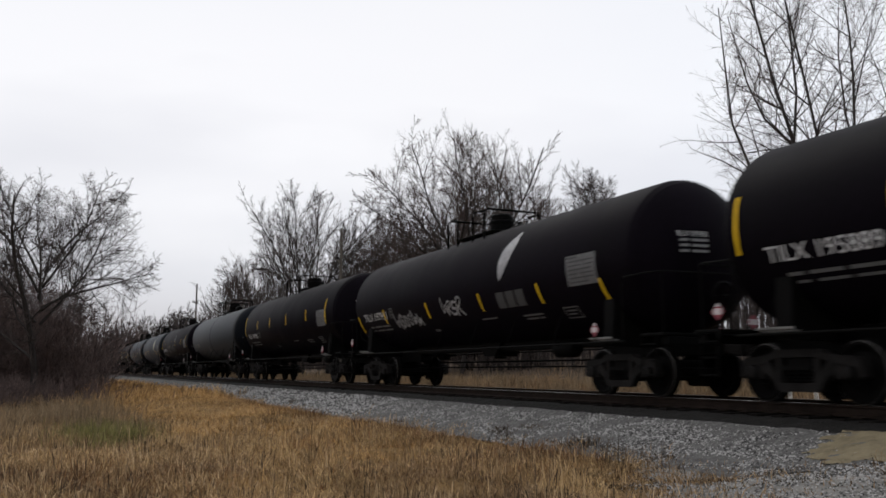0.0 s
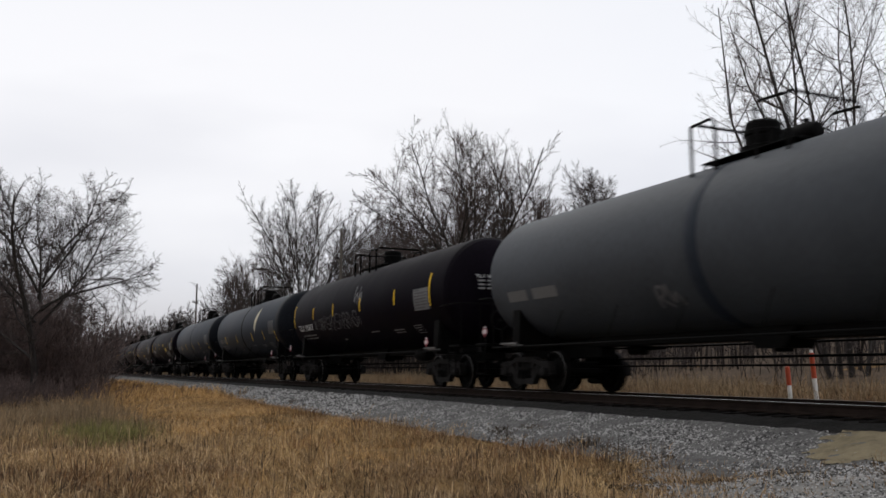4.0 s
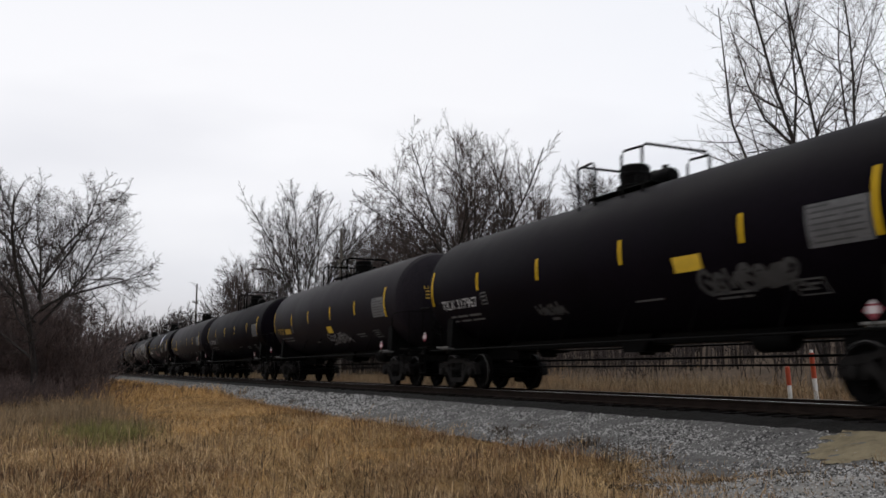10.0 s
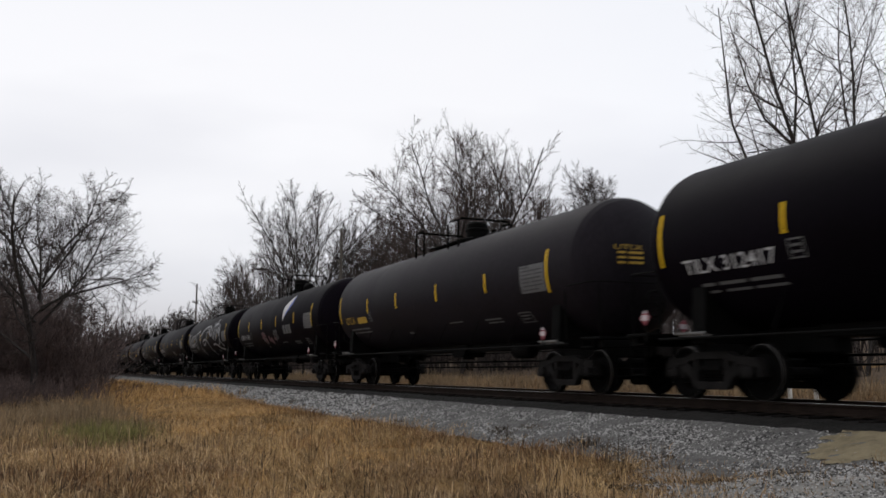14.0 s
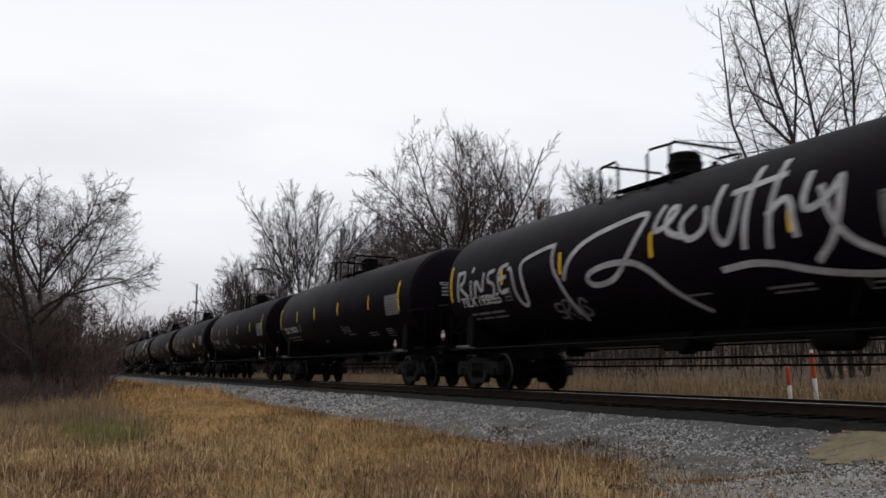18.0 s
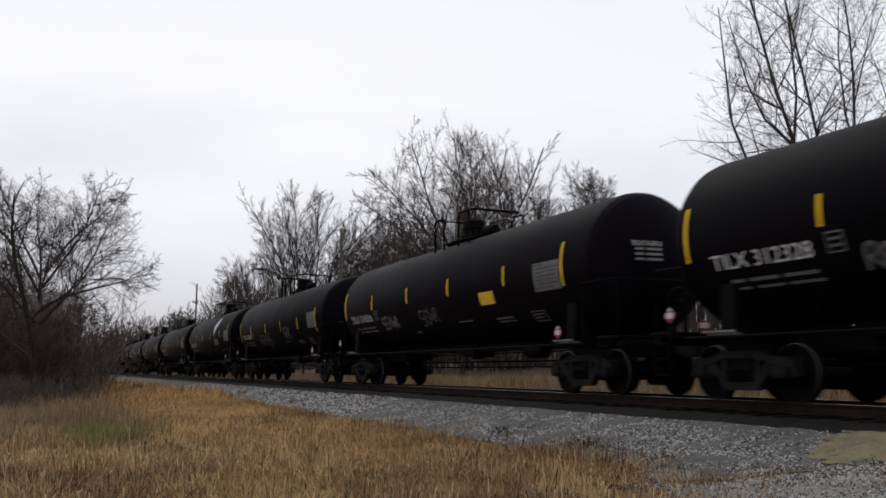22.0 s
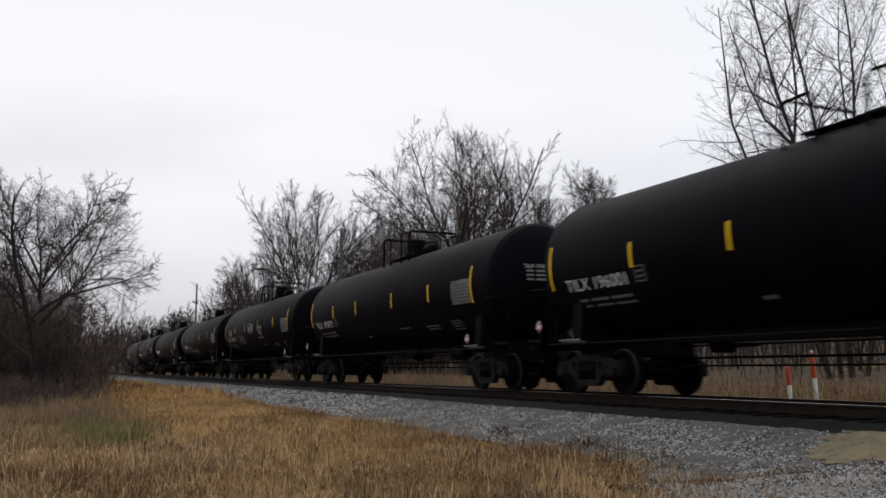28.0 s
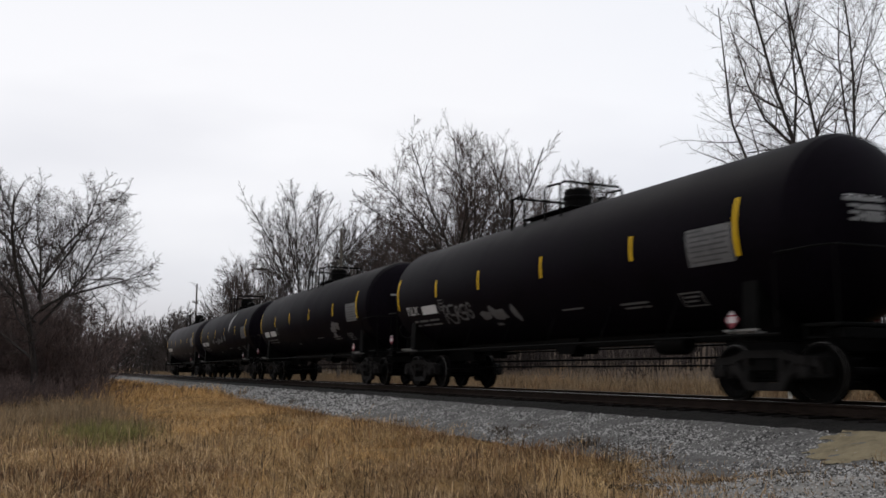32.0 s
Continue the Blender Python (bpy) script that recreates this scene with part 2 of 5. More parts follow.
# ---- geometry helpers ----
class Geo:
    """Gathers vertices and faces of one mesh."""

    def __init__(self):
        self.v, self.f = [], []

    def add(self, verts, faces):
        k = len(self.v)
        self.v.extend(tuple(map(float, p)) for p in verts)
        self.f.extend(tuple(i + k for i in q) for q in faces)
        return self

    def box(self, x0, x1, y0, y1, z0, z1, c=0.0):
        if c <= 0:
            p = [(x, y, z) for x in (x0, x1) for y in (y0, y1) for z in (z0, z1)]
            return self.add(p, [(0, 1, 3, 2), (4, 6, 7, 5), (0, 4, 5, 1), (2, 3, 7, 6), (0, 2, 6, 4), (1, 5, 7, 3)])
        bm = bmesh.new()
        for x, sx in ((x0, 1), (x1, -1)):
            for y, sy in ((y0, 1), (y1, -1)):
                for z, sz in ((z0, 1), (z1, -1)):
                    bm.verts.new((x + sx * c, y + sy * c, z))
                    bm.verts.new((x + sx * c, y, z + sz * c))
                    bm.verts.new((x, y + sy * c, z + sz * c))
        bmesh.ops.convex_hull(bm, input=bm.verts)
        bmesh.ops.dissolve_limit(bm, angle_limit=0.02, verts=bm.verts, edges=bm.edges)
        bm.verts.index_update()
        self.add([v.co for v in bm.verts], [[v.index for v in f.verts] for f in bm.faces])
        bm.free()
        return self

    def tube(self, pts, r, n=8, caps=True):
        pts = [Vector(p) for p in pts]
        radii = r if isinstance(r, (list, tuple)) else [r] * len(pts)
        verts, faces = [], []
        for i, p in enumerate(pts):
            d = (pts[min(i + 1, len(pts) - 1)] - pts[max(i - 1, 0)]).normalized()
            side = d.cross(Vector((0, 0, 1)))
            if side.length < 0.2:
                side = d.cross(Vector((1, 0, 0)))
            side.normalize()
            up = side.cross(d)
            for j in range(n):
                w = 2 * math.pi * j / n
                verts.append(p + radii[i] * (math.cos(w) * side + math.sin(w) * up))
        for i in range(len(pts) - 1):
            for j in range(n):
                k = (j + 1) % n
                faces.append((i * n + j, i * n + k, (i + 1) * n + k, (i + 1) * n + j))
        if caps:
            faces.append(tuple(range(n)))
            faces.append(tuple(reversed(range((len(pts) - 1) * n, len(pts) * n))))
        return self.add(verts, faces)

    def lathe(self, profile, axis="x", n=48, at=(0, 0, 0)):
        """profile: (along, radius); a radius of zero closes the end."""
        verts, faces, rings = [], [], []
        for along, rad in profile:
            if rad < 1e-6:
                rings.append([len(verts)])
                verts.append((along, 0, 0))
            else:
                rings.append(list(range(len(verts), len(verts) + n)))
                verts.extend((along, rad * math.cos(2 * math.pi * j / n), rad * math.sin(2 * math.pi * j / n)) for j in range(n))
        for p, q in zip(rings, rings[1:]):
            for j in range(n):
                k = (j + 1) % n
                quad = [p[j % len(p)], q[j % len(q)], q[k % len(q)], p[k % len(p)]]
                faces.append(tuple(dict.fromkeys(quad)))
        turn = {"x": lambda v: v, "y": lambda v: (v[2], v[0], v[1]), "z": lambda v: (v[1], v[2], v[0])}[axis]
        verts = [turn(v) for v in verts]
        return self.add([(v[0] + at[0], v[1] + at[1], v[2] + at[2]) for v in verts], faces)

    def slab(self, outline, y0, y1):
        """An outline in x and z, drawn out from y0 to y1."""
        n = len(outline)
        verts = [(x, y, z) for y in (y0, y1) for x, z in outline]
        faces = [tuple(range(n)), tuple(reversed(range(n, 2 * n)))]
        faces += [(i, i + n, (i + 1) % n + n, (i + 1) % n) for i in range(n)]
        return self.add(verts, faces)

    def mesh(self, name, smooth=35):
        me = bpy.data.meshes.new(name)
        me.from_pydata(self.v, [], self.f)
        bm = bmesh.new()
        bm.from_mesh(me)
        bmesh.ops.recalc_face_normals(bm, faces=bm.faces)
        bm.to_mesh(me)
        bm.free()
        if smooth:
            me.shade_smooth()
            me.set_sharp_from_angle(angle=radians(smooth))
        return me


def part(name, geo, material, parent=None, label="", smooth=35):
    me = geo if isinstance(geo, bpy.types.Mesh) else geo.mesh(name, smooth)
    if not me.materials:
        me.materials.append(material)
    ob = new(name, me)
    ob.parent = parent
    if label:
        ob["label"] = label
    return ob


def array_mesh(name, verts, quads, material):
    """A mesh of quads from numpy arrays."""
    me = bpy.data.meshes.new(name)
    nf, k = quads.shape
    me.vertices.add(len(verts))
    me.vertices.foreach_set("co", np.ascontiguousarray(verts, np.float32).ravel())
    me.loops.add(nf * k)
    me.loops.foreach_set("vertex_index", np.ascontiguousarray(quads, np.int32).ravel())
    me.polygons.add(nf)
    me.polygons.foreach_set("loop_start", np.arange(nf, dtype=np.int32) * k)
    me.update(calc_edges=True)
    me.validate()
    me.materials.append(material)
    return me


# ---- ground ----
def sheet(name, s_rows, a_rows, material, lift=0.0, jitter=0.0, seed=1, keep=None):
    s, a = np.meshgrid(np.asarray(s_rows, float), np.asarray(a_rows, float), indexing="ij")
    xy = track_xy(s, a)
    z = ground_z(s, a) + lift
    if jitter:
        z = z + np.random.RandomState(seed).uniform(-jitter, jitter, z.shape)
    v = np.concatenate([xy, z[..., None]], -1).reshape(-1, 3)
    n, m = s.shape
    i = (np.arange(n - 1)[:, None] * m + np.arange(m - 1)[None, :]).ravel()
    q = np.stack([i, i + 1, i + m + 1, i + m], 1)[:, ::-1]
    if keep is not None:
        q = q[keep(s.ravel()[i], a.ravel()[i])]
    me = array_mesh(name, v, q, material)
    me.shade_smooth()
    return new(name, me)


def ground():
    s_rows = np.concatenate([[-1500, -600, -200, -80, -40], np.arange(-20, 60, 0.4), np.arange(60, 200, 4), np.arange(200, 520, 20), [600, 900, 1500, 2600]])
    a_rows = np.concatenate([[-1800, -700, -250, -100, -50, -30], np.arange(-20, -3.6, 0.4), [-3.35, -3.0, -1.7, 1.7, 2.9],
                             np.arange(3.6, 20, 0.9), [25, 40, 70, 150, 400, 1000, 2200]])
    g = sheet("ground", s_rows, a_rows, SOIL, lift=-0.03)
    tagged(g, "dry tan grassland soil beside the railway", "ground", kind="structure")
    b = sheet("ballast", np.concatenate([np.arange(-30, 60, 0.35), np.arange(60, 480, 3)]),
              np.array([-3.4, -3.15, -2.9, -2.65, -2.4, -2.15, -1.9, -1.68]), BALLAST, 0.012, 0.018)
    tagged(b, "grey crushed-stone bed under the railway track", "ballast", kind="structure")
    # strip of oily stone, its colour holding the train's shade too
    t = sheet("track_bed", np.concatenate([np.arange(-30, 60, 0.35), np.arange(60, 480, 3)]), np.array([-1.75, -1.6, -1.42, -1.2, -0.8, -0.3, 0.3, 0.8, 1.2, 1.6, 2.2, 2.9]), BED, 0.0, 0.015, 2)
    tagged(t, "oily stone bed between the ties, darkened further for the train's shade", "track bed", kind="structure")
    w = sheet("woodland_floor", np.arange(-60, 420, 4.0), np.array([13.5, 16, 19, 23, 28, 34, 42, 52, 64, 80, 110]), LITTER, 0.05, 0.05, 6)
    tagged(w, "grey-brown leaf litter rising under the trees", "woodland floor", kind="structure")
    r = sheet("road", np.arange(-14, 8.9, 0.06), np.arange(-3.4, -1.66, 0.04), SAND, 0.026, 0.008, 3,
              lambda s, a: (s < 8.3 - 1.1 * np.maximum(0, -2.35 - a) + 0.12 * np.sin(9 * a) + 0.08 * np.sin(23 * a + s) + 0.06 * np.sin(41 * a + 5 * np.sin(7 * a))) & (a > -3.02 + 0.08 * np.sin(3 * s) + 0.05 * np.sin(11 * s) + 0.03 * np.sin(29 * s + 3 * np.sin(5 * s))))
    tagged(r, "tan gravel road that climbs to the crossing", "road", kind="structure")
    p = sheet("gravel_verge", np.arange(-14, 11.5, 0.2), np.arange(-9.6, -3.1, 0.15), GRIT, 0.004, 0.010, 4, lambda s, a: (s < 10.2 + 1.25 * (a + 3.4) + 0.4 * np.sin(3 * a)) & (a > -8.9 + 0.3 * np.sin(2 * s) + 0.2 * np.sin(5.3 * s)))
    tagged(p, "flat grey gravel verge beside the road", "gravel", kind="structure")


ground()


def rail_section(s_rows, a_mid, material, outline, name, parent):
    verts, faces, n = [], [], len(outline)
    for s in s_rows:
        for y, z in outline:
            x_, y_ = track_xy(s, a_mid + y)
            verts.append((x_, y_, z))
    for i in range(len(s_rows) - 1):
        for j in range(n):
            k = (j + 1) % n
            faces.append((i * n + j, i * n + k, (i + 1) * n + k, (i + 1) * n + j))
    g = Geo()
    g.v, g.f = verts, faces
    return part(name, g, material, parent)


def track():
    top = new("railway_track")
    tagged(top, "single railway track on dark timber ties", "railway track", kind="structure")
    rows = list(np.arange(-40, 60, 5)) + list(np.arange(60, 500, 10))
    foot = [(-0.07, -0.17), (0.07, -0.17), (0.07, -0.155), (0.012, -0.135), (0.012, -0.045), (0.036, -0.035), (0.036, -0.003),
            (-0.036, -0.003), (-0.036, -0.035), (-0.012, -0.045), (-0.012, -0.135), (-0.07, -0.155)]
    head = [(-0.031, -0.006), (0.031, -0.006), (0.027, 0.0), (-0.027, 0.0)]
    for a in (-0.753, 0.753):
        r = rail_section(rows, a, RAIL_STEEL, foot, "rail", top)
        rail_section(rows, a, RAIL_TOP, head, "rail_head", r)
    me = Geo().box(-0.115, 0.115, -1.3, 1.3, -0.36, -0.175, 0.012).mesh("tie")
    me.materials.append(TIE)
    plate = Geo().box(-0.1, 0.1, -0.19, 0.19, -0.176, -0.160, 0.004).mesh("tie_plate")
    plate.materials.append(RAIL_STEEL)
    rng = random.Random(4)
    far = Geo()
    for i in range(420):
        s = -6 + i * 0.53 + rng.uniform(-0.03, 0.03)
        m = track_pose(s) @ pose(0, rng.uniform(-0.04, 0.04), rng.uniform(-0.008, 0.004), 0, 0, rng.uniform(-1, 1))
        if i < 290:
            o = part("tie", me, TIE, top)
            o.matrix_basis = m
            if i < 90:
                for a in (-0.753, 0.753):
                    q = part("tie_plate", plate, RAIL_STEEL, o)
                    q.matrix_basis = pose(0, a, 0)
        else:
            far.add([m @ Vector(v.co) for v in me.vertices], [tuple(p.vertices) for p in me.polygons])
    part("far_ties", far, TIE, top)["kind"] = "stuff"


track()


# ---- tank cars ----
# car space: x forward, y away from the near side of the line, z up from the rail head
CAR_LONG, TRUCK_X, AXLE_X, WHEEL_R = 18.1786, 6.81, 0.89, 0.457
TANK_R, TANK_Z, TANK_HALF, HEAD_DEEP = 1.509, 2.699, 7.6, 0.74


def skin(x, w, lift=0.006):
    """A point on the near flank of the tank: w metres up round the shell from its widest line."""
    f = w / TANK_R
    return (x, -(TANK_R + lift) * math.cos(f), TANK_Z + (TANK_R + lift) * math.sin(f))


def head_skin(y, z, end=1, lift=0.008):
    q = max(0.0, 1 - (y * y + (z - TANK_Z) ** 2) / TANK_R ** 2)
    return (end * (TANK_HALF + HEAD_DEEP * math.sqrt(q) + lift), y, z)


def patch(x0, x1, w0, w1, lift=0.006, rows=6, cols=2, slant=0.0):
    """A painted or taped oblong on the near flank."""
    v = [skin(x0 + (x1 - x0) * i / cols + slant * (j / rows - 0.5), w0 + (w1 - w0) * j / rows, lift) for i in range(cols + 1) for j in range(rows + 1)]
    m = rows + 1
    f = [(i * m + j, i * m + j + 1, (i + 1) * m + j + 1, (i + 1) * m + j) for i in range(cols) for j in range(rows)]
    return Geo().add(v, f)


def stroke(geo, pts, wide, lift=0.009, smooth=3):
    """A sprayed line on the near flank through points (x, w)."""
    p = [Vector((*q, 0)) for q in pts]
    for _ in range(smooth):
        q = [p[0]]
        for a, b in zip(p, p[1:]):
            q += [a.lerp(b, 0.25), a.lerp(b, 0.75)]
        p = q + [p[-1]]
    v = []
    for i, c in enumerate(p):
        d = (p[min(i + 1, len(p) - 1)] - p[max(i - 1, 0)])
        d = d.normalized() if d.length > 1e-6 else Vector((1, 0, 0))
        n = Vector((-d.y, d.x, 0)) * wide / 2
        v += [skin(c.x + n.x, c.y + n.y, lift), skin(c.x - n.x, c.y - n.y, lift)]
    geo.add(v, [(2 * i, 2 * i + 1, 2 * i + 3, 2 * i + 2) for i in range(len(p) - 1)])
    return geo


def cut_rows(bm, low, high, step):
    """Cuts flat shapes into low rows, so that they can bend round the shell."""
    for y in np.arange(low, high, step):
        bmesh.ops.bisect_plane(bm, geom=bm.verts[:] + bm.edges[:] + bm.faces[:], plane_co=(0, float(y), 0), plane_no=(0, 1, 0))


def flat_on_skin(pts, x, w, lift=0.009):
    """Mesh data of an outline (x, w) laid on the near flank."""
    bm = bmesh.new()
    bm.faces.new([bm.verts.new((p, q, 0)) for p, q in pts])
    cut_rows(bm, -1.2, 1.2, 0.08)
    for v in bm.verts:
        v.co = skin(x + v.co.x, w + v.co.y, lift)
    me = bpy.data.meshes.new("emblem")
    bm.to_mesh(me)
    bm.free()
    return me


def letters(text, size, place, bold=0.0015):
    """Mesh data of a line of lettering, its points moved by place(x, y)."""
    cu = bpy.data.curves.new("lettering", "FONT")
    cu.body, cu.size, cu.resolution_u, cu.offset = text, size, 3, bold * size / 0.3
    ob = new("lettering", cu)
    bpy.context.view_layer.update()
    me = bpy.data.meshes.new_from_object(ob.evaluated_get(bpy.context.evaluated_depsgraph_get()))
    bpy.data.objects.remove(ob)
    bpy.data.curves.remove(cu)
    bm = bmesh.new()
    bm.from_mesh(me)
    wide = max((v.co.x for v in bm.verts), default=1.0)
    cut_rows(bm, -0.1, size, 0.07)
    for v in bm.verts:
        v.co = place(v.co.x / wide, v.co.y)
    bm.to_mesh(me)
    bm.free()
    return me


def make_tank():
    prof = [(-TANK_HALF - HEAD_DEEP, 0.0)]
    n = 9
    for i in range(1, n + 1):
        w = math.pi / 2 * i / n
        prof.append((-TANK_HALF - HEAD_DEEP * math.cos(w), TANK_R * math.sin(w)))
    for i in range(n, 0, -1):
        w = math.pi / 2 * i / n
        prof.append((TANK_HALF + HEAD_DEEP * math.cos(w), TANK_R * math.sin(w)))
    prof.append((TANK_HALF + HEAD_DEEP, 0.0))
    return Geo().lathe(prof, "x", 72, (0, 0, TANK_Z))


def side_frame_geo(side):
    y0, y1 = (side * 0.93, side * 1.10)
    g = Geo()
    top = [(-1.12, 0.60), (-1.05, 0.68), (-0.55, 0.72), (-0.42, 0.80), (0.42, 0.80), (0.55, 0.72), (1.05, 0.68), (1.12, 0.60), (1.12, 0.52), (0.98, 0.55),
           (0.62, 0.60), (0.40, 0.68), (-0.40, 0.68), (-0.62, 0.60), (-0.98, 0.55), (-1.12, 0.52)]
    g.slab(top, y0, y1)
    low = [(-0.66, 0.60), (-0.56, 0.62), (-0.30, 0.30), (0.30, 0.30), (0.56, 0.62), (0.66, 0.60), (0.40, 0.20), (0.30, 0.17), (-0.30, 0.17), (-0.40, 0.20)]
    g.slab(low, y0 + side * 0.01, y1 - side * 0.005)
    for sx in (-1, 1):
        g.slab([(sx * 0.30, 0.28), (sx * 0.40, 0.30), (sx * 0.42, 0.70), (sx * 0.32, 0.70)], y0 + side * 0.008, y1 - side * 0.012)
        g.slab([(sx * 1.12, 0.62), (sx * 1.16, 0.40), (sx * 1.08, 0.36), (sx * 1.02, 0.60)], y0 + side * 0.006, y1 - side * 0.01)
        g.slab([(sx * 0.70, 0.60), (sx * 0.68, 0.36), (sx * 0.74, 0.36), (sx * 0.78, 0.60)], y0 + side * 0.006, y1 - side * 0.01)
        g.slab([(sx * 0.36, 0.34), (sx * 0.44, 0.30), (sx * 0.80, 0.56), (sx * 0.72, 0.60)], y0 + side * 0.012, y1 - side * 0.016)
    return g


def springs_geo(side):
    g = Geo()
    for x in (-0.17, 0.0, 0.17):
        pts = [(x + 0.07 * math.cos(w), side * 1.015 + 0.055 * math.sin(w), 0.30 + 0.19 * w / (8 * math.pi)) for w in np.arange(0, 8 * math.pi, 1.0)]
        g.tube(pts, 0.017, 4)
    return g.box(-0.27, 0.27, side * 0.93, side * 1.1, 0.49, 0.56, 0.01)


def wheelset_geo():
    g = Geo()
    g.lathe([(-1.08, 0), (-1.08, 0.085), (-0.90, 0.085), (-0.84, 0.10), (-0.6, 0.10), (-0.5, 0.085), (0.5, 0.085), (0.6, 0.10), (0.84, 0.10), (0.90, 0.085), (1.08, 0.085), (1.08, 0)], "y", 16)
    for sd in (-1, 1):
        r = WHEEL_R
        prof = [(0.66, 0.10), (0.66, 0.17), (0.70, 0.19), (0.735, 0.30), (0.70, r - 0.075), (0.686, r - 0.06), (0.686, r + 0.018), (0.695, r + 0.026),
                (0.708, r + 0.022), (0.718, r + 0.004), (0.816, r - 0.002), (0.824, r - 0.014), (0.824, r - 0.06), (0.80, r - 0.075), (0.765, 0.30), (0.80, 0.19), (0.85, 0.17), (0.85, 0.10)]
        g.lathe([(sd * a, b) for a, b in prof], "y", 28)
    return g


def wheelset_mesh():
    me = wheelset_geo().mesh("wheelset")
    me.materials.append(WHEEL)
    me.materials.append(RIM_GLINT)
    # only the narrow outer chamfer of the rim takes the glint's lighter metal
    for p in me.polygons:
        if math.hypot(p.center.x, p.center.z) > WHEEL_R - 0.012 and 0.817 < abs(p.center.y) < 0.823:
            p.material_index = 1
    return me


def make_truck(parent, x):
    g = Geo().box(-0.24, 0.24, -1.05, 1.05, 0.42, 0.70, 0.03).lathe([(0.69, 0.0), (0.69, 0.24), (0.80, 0.24), (0.80, 0.0)], "z", 20)
    t = part("truck", g, UNDER, parent, "four-wheel freight truck of dusty cast steel")
    t.location = (x, 0, 0)
    for sd in (-1, 1):
        f = part("side_frame", side_frame_geo(sd), CAST, t, "dusty cast-steel side frame")
        part("spring_group", springs_geo(sd), UNDER, t)
        for e in (-1, 1):
            cap = Geo().lathe([(0.90, 0), (0.90, 0.10), (1.13, 0.105), (1.15, 0.085), (1.16, 0.05), (1.16, 0)], "y", 18) if sd > 0 else \
                Geo().lathe([(-1.16, 0), (-1.16, 0.05), (-1.15, 0.085), (-1.13, 0.105), (-0.90, 0.10), (-0.90, 0)], "y", 18)
            c = part("bearing_cap", cap, CAST, t)
            c.location = (e * AXLE_X, 0, WHEEL_R)
        b = part("brake_beam", Geo().tube([(sd * 0.40, -0.85, 0.36), (sd * 0.36, 0, 0.33), (sd * 0.40, 0.85, 0.36)], 0.035, 8).box(sd * 0.38 - 0.03, sd * 0.38 + 0.03, -0.86, -0.66, 0.28, 0.52, 0.01)
                 .box(sd * 0.38 - 0.03, sd * 0.38 + 0.03, 0.66, 0.86, 0.28, 0.52, 0.01), UNDER, t)
    for e in (-1, 1):
        w = part("wheelset", wheelset_mesh(), WHEEL, t, "dark steel wheels on an axle, turning")
        w.location = (e * AXLE_X, 0, WHEEL_R)
    return t


def railing_geo(end):
    """One hoop of the safety railing on the tank's top: posts, side returns and a bar across."""
    g, zt, a = Geo(), 4.92, 0.85
    x0, x1 = (-1.12, -0.5) if end < 0 else (1.12, 0.45)
    zf = TANK_Z + math.sqrt(TANK_R ** 2 - a * a) - 0.02
    bend = 0.09 if end < 0 else -0.09
    g.tube([(x0, -a, zf), (x0, -a, zt - 0.09), (x0, -a + 0.09, zt), (x0, a - 0.09, zt), (x0, a, zt - 0.09), (x0, a, zf)], 0.03, 8)
    for sd in (-1, 1):
        g.tube([(x0, sd * a, zt - 0.06), (x1 - bend, sd * a, zt - 0.03), (x1, sd * a, zt - 0.12), (x1, sd * a, zf)], 0.028, 8)
    return g


def diamond(x, y, z, size, normal):
    """A diamond plate; normal 'y' faces the near side, 'x' an end."""
    g = Geo()
    h, t = size / 2, 0.006
    ring = [(0, -h), (h, 0), (0, h), (-h, 0)]
    if normal == "y":
        return g.slab([(x + p, z + q) for p, q in ring], y - t, y + t)
    v = [(x + sgn * t, y + p, z + q) for sgn in (-1, 1) for p, q in ring]
    return g.add(v, [(0, 1, 2, 3), (7, 6, 5, 4)] + [(i, i + 4, (i + 1) % 4 + 4, (i + 1) % 4) for i in range(4)])


